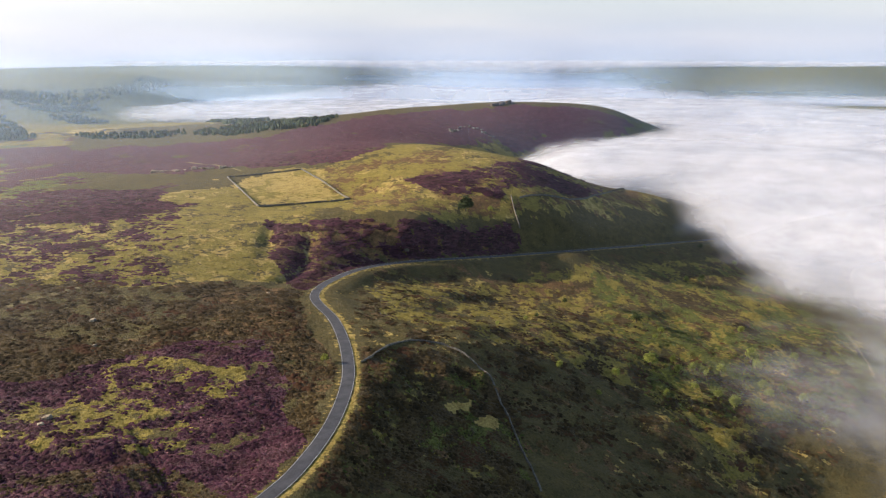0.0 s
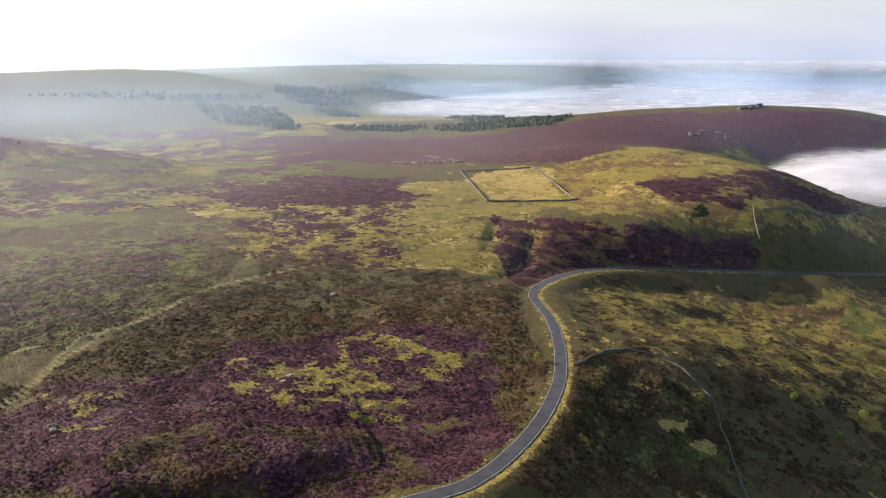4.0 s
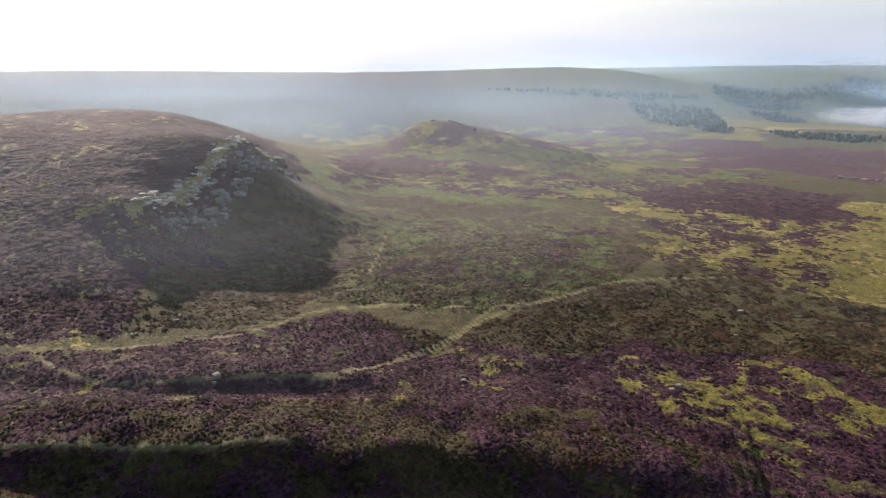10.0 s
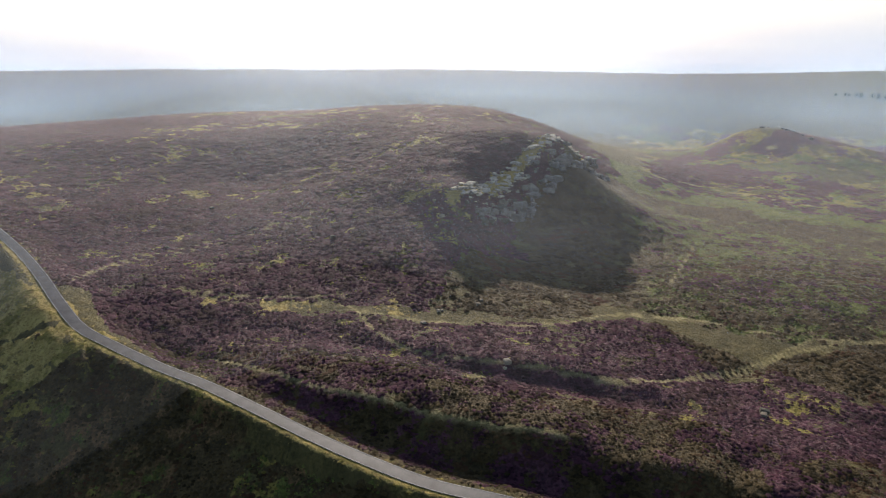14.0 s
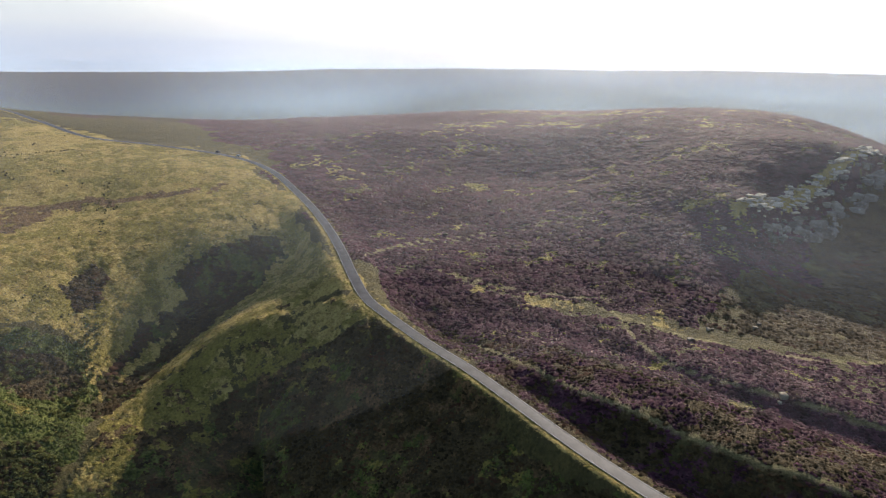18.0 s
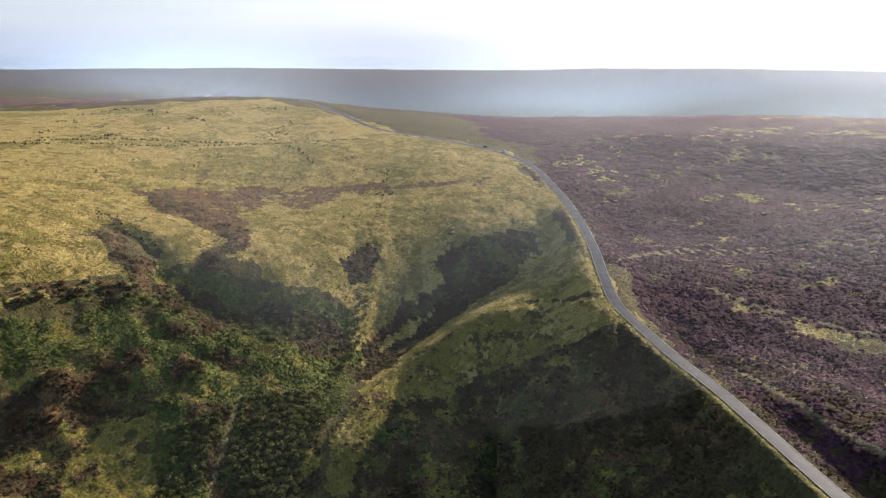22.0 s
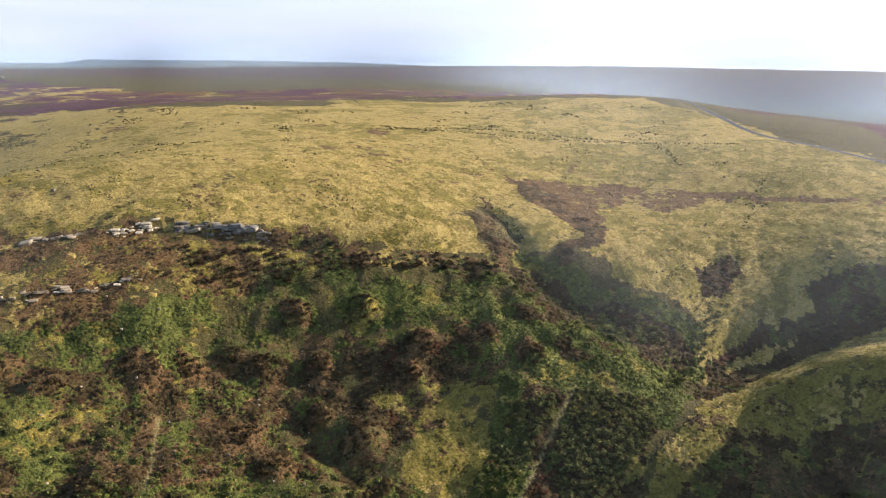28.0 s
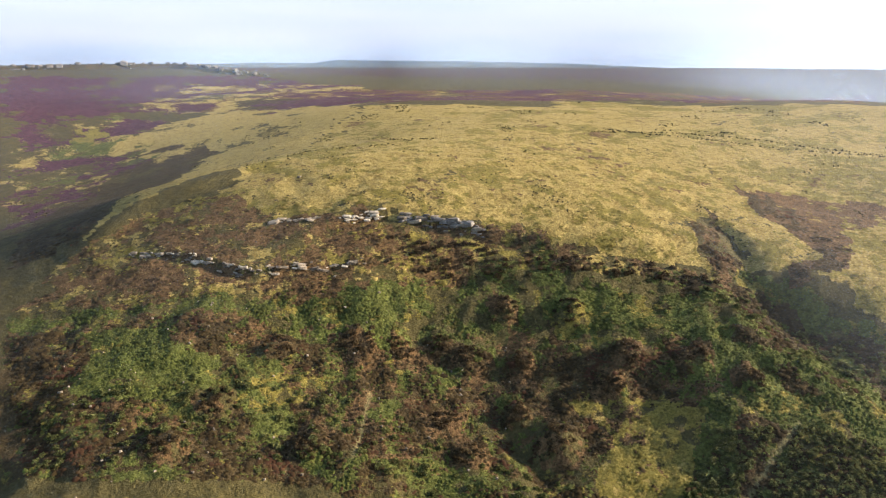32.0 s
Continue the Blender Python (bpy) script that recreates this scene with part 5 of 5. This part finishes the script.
crag("hillside_crag", "broken brown rock outcrop at the grassy bank's edge", BANK_ROCKS, 30, (1.0, 2.4), (-0.5, 2.5), 3, 0.0, ROCKS, (), True)
crag("hillside_crag", "pale blocky outcrop at the grassy bank's edge", SHELF_ROCKS, 34, (0.9, 2.2), (-0.5, 3.0), 13, 0.0, PALE_ROCKS, (), True)
crag("hillside_crag", "dark broken rock face under the grassy bank", FACE_ROCKS, 60, (1.2, 3.0), (-0.5, 4.0), 23, 0.0, DARK_ROCKS + ROCKS[:3], (), True)
crag("rock_ledge", "low pale ledge of cracked stone blocks", LEDGE_ROCKS, 110, (0.7, 2.1), (-0.9, 1.8), 4, 0.0, ROCKS + PALE_ROCKS[:2], (), True)
crag("fort_crag", "grey rock rim of the flat-topped hill fort", FORT_RIM[1:], 20, (1.5, 3.5), (-2.0, 5.0), 5, 0.0, DARK_ROCKS)
crag("edge_crag", "long dark gritstone edge on the far moor", EDGE_RIM, 130, (4.0, 9.0), (-20.0, 14.0), 6, 0.0, DARK_ROCKS)
crag("boulder_row", "row of grey boulders below the heather", ROCK_ROW, 46, (1.5, 4.0), (-3.0, 5.0), 7)
crag("summit_tor", "dark rock tor on the hill's summit", TOP_ROCKS, 22, (4.0, 9.0), (-6.0, 6.0), 8, 0.0, DARK_ROCKS)
crag("nose_crag", "dark rocky nose in the heather slope", NOSE_ROCKS, 26, (2.0, 4.0), (-4.0, 4.0), 9, 0.0, DARK_ROCKS)

rng = random.Random(11)
bx, by, bz = ground_at([b_[0] for b_ in BOULDER_SPOTS], [b_[1] for b_ in BOULDER_SPOTS])
for i in range(len(bx)):
    s = rng.uniform(1.2, 2.6)
    ob = new("boulder", ROCKS[i % len(ROCKS)])
    ob.matrix_basis = Matrix.LocRotScale((bx[i], by[i], bz[i] + 0.2 * s), Euler((rng.uniform(-0.2, 0.2), 0.1, rng.uniform(0, 6))), (s * 1.3, s, s * 0.8))
    tagged(ob, "grey gritstone boulder lying in the moor's vegetation", "boulder", "loose boulders")
# Pale fallen stones on the bank under the ledges.
for i in range(90):
    a_, d_ = rng.uniform(160, 197), rng.uniform(225, 345)
    x, y, z = ground_at(a_, d_)
    s = rng.uniform(0.35, 0.9)
    ob = new("stone", ROCKS[i % len(ROCKS)])
    ob.matrix_basis = Matrix.LocRotScale((x[0], y[0], z[0] + 0.6 * s), Euler((rng.uniform(-0.3, 0.3), 0.1, rng.uniform(0, 6))), (s * 1.3, s, s))
    tagged(ob, "small pale stone fallen among the bracken", "stone", "fallen stones")

# ---- walls ----
WALLSTONE = simple("wallstone", (0.045, 0.042, 0.034), (0.17, 0.16, 0.13), 0.8, 0.9, 0.05)

def drystone_wall(line, tall, seed):
    rng = np.random.default_rng(seed)
    path = smooth_line(line, 1.6)
    z = height(path[:, 0], path[:, 1])
    way = np.gradient(path[:, :2], axis=0)
    way /= np.linalg.norm(way, axis=1)[:, None]
    left = np.stack([-way[:, 1], way[:, 0]], 1)
    k = len(path)
    hgt = tall * rng.uniform(0.8, 1.12, k) * np.where(rng.random(k) < 0.06, 0.45, 1)
    prof = [(-0.42, -0.4), (-0.38, 0.5), (-0.24, 1.0), (0.24, 1.0), (0.38, 0.5), (0.42, -0.4)]
    pts = np.stack([np.stack([path[:, 0] + left[:, 0] * o, path[:, 1] + left[:, 1] * o, z + (h * hgt if h > 0 else h)], -1) for o, h in prof], 1)
    pts += rng.uniform(-0.06, 0.06, pts.shape)
    pts = pts.reshape(-1, 3)
    me = grid_mesh("drystone_wall", pts[:, 0], pts[:, 1], pts[:, 2], k, len(prof), False)
    me.materials.append(WALLSTONE)
    return tagged(new("drystone_wall", me), "old drystone wall with an uneven top", "wall", "drystone walls")


for i, line in enumerate(WALL_LINES):
    drystone_wall(line, 1.5 if i != 4 else 0.8, 60 + i)

# ---- trees ----
BARK = simple("bark", (0.06, 0.045, 0.03), (0.16, 0.13, 0.1), 1.5, 0.9, 0.03)


def limb(bm, a, b_, ra, rb, sides=6):
    a, b_ = Vector(a), Vector(b_)
    q = (b_ - a).to_track_quat("Z", "Y")
    rings = []
    for p, r in ((a, ra), (b_, rb)):
        rings.append([bm.verts.new(p + q @ Vector((math.cos(i * 6.283 / sides) * r, math.sin(i * 6.283 / sides) * r, 0))) for i in range(sides)])
    for i in range(sides):
        bm.faces.new((rings[0][i], rings[0][(i + 1) % sides], rings[1][(i + 1) % sides], rings[1][i]))


def tree(seed, leaf, leaves, spread):
    """A tree one metre high: trunk with limbs, and a crown of many small leaf sprays."""
    rng = random.Random(seed)
    top = new("tree")
    bm = bmesh.new()
    limb(bm, (0, 0, -0.03), (0.02, 0.01, 0.34), 0.035, 0.024)
    tips = []
    for i in range(8):
        a = i * 0.785 + rng.uniform(-0.3, 0.3)
        h = rng.uniform(0.15, 0.34)
        e_ = (math.cos(a) * spread * rng.uniform(0.35, 0.75), math.sin(a) * spread * rng.uniform(0.35, 0.75), rng.uniform(0.35, 0.8))
        limb(bm, (0.01, 0, h), e_, 0.016, 0.005, 5)
        tips.append(Vector(e_))
    limb(bm, (0.02, 0.01, 0.33), (0.03, 0, 0.85), 0.022, 0.005, 5)
    tips += [Vector((0.03, 0, 0.85)), Vector((0, 0.03, 0.65))]
    me = bpy.data.meshes.new("trunk")
    bm.to_mesh(me)
    bm.free()
    me.materials.append(BARK)
    part("trunk", me, top)
    pr = np.random.default_rng(seed)
    pts = []
    while len(pts) < leaves:
        c = rng.choice(tips)
        p = c + Vector((pr.normal(0, 0.11), pr.normal(0, 0.11), pr.normal(0, 0.09)))
        if p.z > 0.14 and (p.x**2 + p.y**2) < (spread * 1.15) ** 2:
            pts.append(p[:])
    spray = [(np.array([[-1, -0.7, 0], [1, -0.7, 0.2], [1.1, 0.7, -0.1], [-0.9, 0.8, 0.25]]) * pr.uniform(0.8, 1.2, (4, 3)), np.array([[0, 1, 2, 3]])),
             (np.array([[-1, 0, -0.7], [0.9, 0.3, -0.8], [1, -0.1, 0.7], [-0.9, -0.2, 0.8]]), np.array([[0, 1, 2, 3]]))]
    k = len(pts)
    me = joined_mesh("crown", np.array(pts), pr.uniform(0, 6.28, k), pr.uniform(0.025, 0.05, k), pr.uniform(0.025, 0.05, k), spray, pr.integers(0, 2, k))
    me.materials.append(leaf)
    part("crown", me, top)
    return top


LEAF_PALE = leafy("leaves_pale", (0.12, 0.15, 0.03), (0.32, 0.35, 0.08))
LEAF_DARK = simple("leaves_dark", (0.018, 0.03, 0.008), (0.06, 0.085, 0.022), 0.4, 0.8, 0.0, "island")
KINDS = [tree(1, LEAF_DARK, 1500, 0.42), tree(2, LEAF_PALE, 620, 0.4), tree(3, LEAF_PALE, 560, 0.46), tree(4, LEAF_DARK, 560, 0.4), tree(5, LEAF_PALE, 600, 0.34)]
LABELS = ["round dark green tree standing alone in the pasture", "small pale green birch on the rough slope", "bushy yellow-green hawthorn on the rough slope", "dark green thorn bush on the rough slope", "slim pale green birch on the rough slope"]
CATS = ["tree", "tree", "shrub", "shrub", "tree"]
rng = random.Random(21)
used = set()
all_trees = TREE_SPOTS + TREE_SPOTS_BELOW
tx, ty, tz = ground_at([q[0] for q in all_trees], [q[1] for q in all_trees])
for i, (a_, d_, h_) in enumerate(all_trees):
    k = 0 if i < 1 else rng.randrange(1, 5)
    m4 = Matrix.LocRotScale((tx[i], ty[i], tz[i] - 0.02 * h_), Euler((0, 0, rng.uniform(0, 6))), None)
    if k in used:
        ob = copy_thing(KINDS[k], m4)
    else:
        ob = KINDS[k]
        ob.matrix_basis = m4
        used.add(k)
    ob.scale = (h_ * rng.uniform(0.9, 1.2), h_ * rng.uniform(0.9, 1.2), h_)
    tagged(ob, LABELS[k], CATS[k], "scattered trees" if k else "")
for k in range(5):
    if k not in used:
        KINDS[k].location = (tx[1], ty[1], tz[1])

# Scrub: bushes of many small leaf sprays over a dark heart.
LOOSE = []


def bush_form(seed):
    """Leaf sprays over a lumpy dome: corners and faces, one metre in radius."""
    rng = np.random.default_rng(seed)
    k = 150
    up, a = rng.uniform(-0.1, 1.0, k), rng.uniform(0, 6.283, k)
    lump = 0.8 + 0.25 * np.sin(3 * a + seed) * np.cos(2.5 * up + seed) + rng.uniform(-0.16, 0.16, k)
    flat = np.sqrt(np.clip(1 - up**2, 0.05, 1))
    pts = np.stack([np.cos(a) * flat * lump, np.sin(a) * flat * lump, np.maximum(up, 0.0) * 0.95 * lump + 0.05], 1)
    leaf = rng.uniform(-1, 1, (k, 4, 3)) * 0.07 + np.array([[-1, -0.7, 0.1], [1, -0.6, 0.3], [1.1, 0.7, -0.1], [-0.9, 0.8, 0.3]]) * rng.uniform(0.12, 0.22, (k, 1, 1))
    turn = rng.uniform(0, 6.283, k)
    c, s_ = np.cos(turn)[:, None], np.sin(turn)[:, None]
    lean = rng.uniform(-1.2, 1.2, k)[:, None]
    ly, lz = leaf[..., 1] * np.cos(lean) - leaf[..., 2] * np.sin(lean), leaf[..., 1] * np.sin(lean) + leaf[..., 2] * np.cos(lean)
    v = np.stack([leaf[..., 0] * c - ly * s_, leaf[..., 0] * s_ + ly * c, lz], -1) + pts[:, None]
    return v.reshape(-1, 3), np.arange(4 * k).reshape(k, 4)


def bush_mesh(seed, leaf):
    one = np.ones(1)
    me = joined_mesh("bush", np.zeros((1, 3)), 0 * one, one, one, [bush_form(seed)], np.zeros(1, int))
    me.materials.append(leaf)
    return me


GORSE = leafy("scrub_leaves", (0.06, 0.068, 0.02), (0.2, 0.2, 0.062), 0.35)
BROWN = leafy("brown_scrub_leaves", (0.035, 0.023, 0.01), (0.12, 0.082, 0.034), 0.3)
GREEN_BUSHES = [bush_mesh(i, GORSE) for i in range(6)]


def scrub(corners, count, size, meshes, label, group, seed):
    """Bushes standing close together over an area of the plan."""
    rng = np.random.default_rng(seed)
    x, y = place(np.array([c[0] for c in corners], float), np.array([c[1] for c in corners], float))
    qx, qy = rng.uniform(x.min(), x.max(), 9000), rng.uniform(y.min(), y.max(), 9000)
    ok = inside(qx, qy, corners)
    for half, line in TRACKS:
        ok &= near_line(qx, qy, line, 8 + half)[0] > half + 1.4
    picked = []
    for i in np.nonzero(ok)[0]:
        s = rng.uniform(*size)
        if all((qx[i] - px) ** 2 + (qy[i] - py) ** 2 > (0.72 * (s + ps)) ** 2 for px, py, ps in picked):
            picked.append((qx[i], qy[i], s))
        if len(picked) == count:
            break
    zs = height(np.array([q[0] for q in picked]), np.array([q[1] for q in picked]))
    if not label:
        for (px, py, s), z in zip(picked, zs):
            LOOSE.append((px, py, z - 0.12 * s, s, meshes))
        return
    for (px, py, s), z in zip(picked, zs):
        ob = new("bush", meshes[int(rng.integers(len(meshes)))])
        ob.matrix_basis = Matrix.LocRotScale((px, py, z - 0.12 * s), Euler((0, 0, rng.uniform(0, 6.28))), (s * rng.uniform(0.9, 1.2), s * rng.uniform(0.9, 1.2), s * rng.uniform(0.75, 1.1)))
        tagged(ob, label, "bush", group)


scrub([(137.2, 273), (131.7, 277), (130.2, 263), (133.4, 226), (137, 222), (138.4, 243)], 150, (1.2, 2.1), GREEN_BUSHES, "round dark green bush in the dell's block of scrub", "bushes in the scrub block", 91)
scrub([(142.6, 262), (138.6, 266), (140, 246), (143, 222), (146, 222)], 70, (1.1, 1.9), GREEN_BUSHES, "dark green bush beside the trodden path in the dell", "bushes beside the path", 92)
scrub([(128.5, 318), (134, 332), (142, 344), (146, 346), (140, 322), (133, 306)], 70, (1.0, 2.0), GREEN_BUSHES, "dark thorn bush in the shaded ravine", "bushes in the ravine", 95)
scrub([(130.5, 290), (127.8, 330), (126.8, 350), (125.7, 350), (126.6, 325), (128.5, 290)], 40, (0.9, 1.6), 0, "", "", 93)
scrub([(200, 255), (190, 240), (172, 222), (158, 218), (150, 222), (166, 250), (180, 285), (198, 300)], 200, (0.9, 2.0), 0, "", "", 94)
scrub([(171, 366), (164, 360), (156, 352), (148, 357), (143, 352), (148, 342), (158, 338), (168, 342)], 110, (0.9, 2.1), 1, "", "", 96)
for i, (a_, d_, reach, _) in enumerate(MOUNDS):
    w = math.degrees(reach / d_)
    scrub([(a_ + w * math.cos(j * 0.785), d_ + reach * math.sin(j * 0.785)) for j in range(8)], 14, (0.8, 1.7), 1, "", "", 200 + i)


def thicket(kind, name, leaf, label):
    """All the loose bushes of one colour."""
    rng = np.random.default_rng(300 + kind)
    here = np.array([q[:4] for q in LOOSE if q[4] == kind])
    k = len(here)
    me = joined_mesh(name, here[:, :3], rng.uniform(0, 6.28, k), here[:, 3], here[:, 3] * rng.uniform(0.7, 1.05, k), [bush_form(i + 50) for i in range(6)], rng.integers(0, 6, k))
    me.materials.append(leaf)
    tagged(new(name, me), label, "scrub", kind="stuff")


thicket(0, "green_scrub", GORSE, "green bushes scattered through the bracken")
thicket(1, "brown_scrub", BROWN, "brown dying bushes over mounds and steep bank")


# Woods and plantations across the valley.
rngw = np.random.default_rng(33)
LEAF_FAR = simple("wood_leaves", (0.02, 0.032, 0.012), (0.055, 0.075, 0.028), 0.02, 0.9, 0.0, "island")
for count, corners in WOODS:
    x, y = place(np.array([c[0] for c in corners]), np.array([c[1] for c in corners]))
    qx, qy = rngw.uniform(x.min(), x.max(), count * 14), rngw.uniform(y.min(), y.max(), count * 14)
    ok = np.nonzero(inside(qx, qy, corners))[0][:count * 3]
    if not len(ok):
        continue
    qx, qy = qx[ok], qy[ok]
    qz = height(qx, qy)
    k = len(ok)
    big = 0.42 if np.hypot(qx, qy).mean() < 1500 else 0.6
    me = joined_mesh("woodland", np.stack([qx, qy, qz + 1], 1), rngw.uniform(0, 6.28, k), rngw.uniform(4.0, 8.0, k) * big, rngw.uniform(8.0, 14.0, k) * big, [hump(rngw, 0.5) for _ in range(6)], rngw.integers(0, 6, k))
    me.materials.append(LEAF_FAR)
    tagged(new("woodland", me), "dark belt of trees across the valley", "woodland", kind="stuff")

# ---- cars ----
def car(paint_name, paint, label):
    """A parked hatchback, 4.1 m long, heading along +x."""
    top = new("car")
    body_mat, n, l, bsdf = material(paint_name, 0.3)
    l.new(mix(n, l, noise_node(n, l, 2.0), tuple(0.85 * c for c in paint), paint), bsdf.inputs["Base Color"])
    bsdf.inputs["Coat Weight"].default_value = 0.6
    glass, n, l, bsdf = material(paint_name + "_glass", 0.08)
    bsdf.inputs["Base Color"].default_value = (0.03, 0.035, 0.04, 1)
    tyre = simple(paint_name + "_tyre", (0.02, 0.02, 0.02), (0.04, 0.04, 0.04), 3.0)

    def loft(name, sections, mat):
        bm = bmesh.new()
        rings = []
        for x, half, lo, hi in sections:
            rings.append([bm.verts.new((x, s * w, z)) for s, w, z in ((-1, half, lo), (-1, half * 1.03, (lo + hi) / 2), (-1, half * 0.9, hi), (1, half * 0.9, hi), (1, half * 1.03, (lo + hi) / 2), (1, half, lo))])
        for p, q in zip(rings, rings[1:]):
            for i in range(6):
                bm.faces.new((p[i], p[(i + 1) % 6], q[(i + 1) % 6], q[i]))
        bm.faces.new(rings[0][::-1])
        bm.faces.new(rings[-1])
        bmesh.ops.recalc_face_normals(bm, faces=bm.faces[:])
        me = bpy.data.meshes.new(name)
        bm.to_mesh(me)
        bm.free()
        me.materials.append(mat)
        return part(name, me, top)

    loft("body", [(-2.05, 0.7, 0.35, 0.8), (-1.9, 0.84, 0.25, 0.98), (0.7, 0.86, 0.22, 0.98), (1.7, 0.82, 0.25, 0.84), (2.05, 0.66, 0.35, 0.66)], body_mat)
    loft("cabin", [(-1.85, 0.7, 0.97, 1.0), (-1.3, 0.68, 0.97, 1.42), (0.1, 0.68, 0.97, 1.44), (0.95, 0.68, 0.97, 1.0)], glass)
    loft("roof", [(-1.35, 0.62, 1.4, 1.46), (-1.2, 0.66, 1.4, 1.49), (0.0, 0.66, 1.4, 1.5), (0.2, 0.62, 1.4, 1.46)], body_mat)
    for x in (-1.3, 1.3):
        for y in (-0.78, 0.78):
            bm = bmesh.new()
            bmesh.ops.create_cone(bm, cap_ends=True, segments=14, radius1=0.32, radius2=0.32, depth=0.2, matrix=Matrix.Translation((x, y, 0.32)) @ Matrix.Rotation(radians(90), 4, "X"))
            me = bpy.data.meshes.new("wheel")
            bm.to_mesh(me)
            bm.free()
            me.materials.append(tyre)
            part("wheel", me, top)
    return tagged(top, label, "car")


for (a_, d_), (nm, paint, label) in zip(CAR_SPOTS, (("silver_paint", (0.7, 0.71, 0.72), "silver hatchback parked beside the lane"), ("blue_paint", (0.03, 0.04, 0.08), "dark blue hatchback parked beside the lane"))):
    x, y = place(np.array([a_]), np.array([d_]))
    k = int(((ROAD_LINE[:, 0] - x[0]) ** 2 + (ROAD_LINE[:, 1] - y[0]) ** 2).argmin())
    way2 = ROAD_LINE[k + 1] - ROAD_LINE[k - 1]
    ob = car(nm, paint, label)
    off = Vector((way2[1], -way2[0], 0)).normalized() * 4.2
    p = Vector(ROAD_LINE[k]) + off
    z = float(height(np.array([p.x]), np.array([p.y]))[0])
    ob.matrix_basis = Matrix.LocRotScale((p.x, p.y, max(z, ROAD_LINE[k, 2] - 0.15) + 0.02), Euler((0, 0, math.atan2(way2[1], way2[0]))), None)
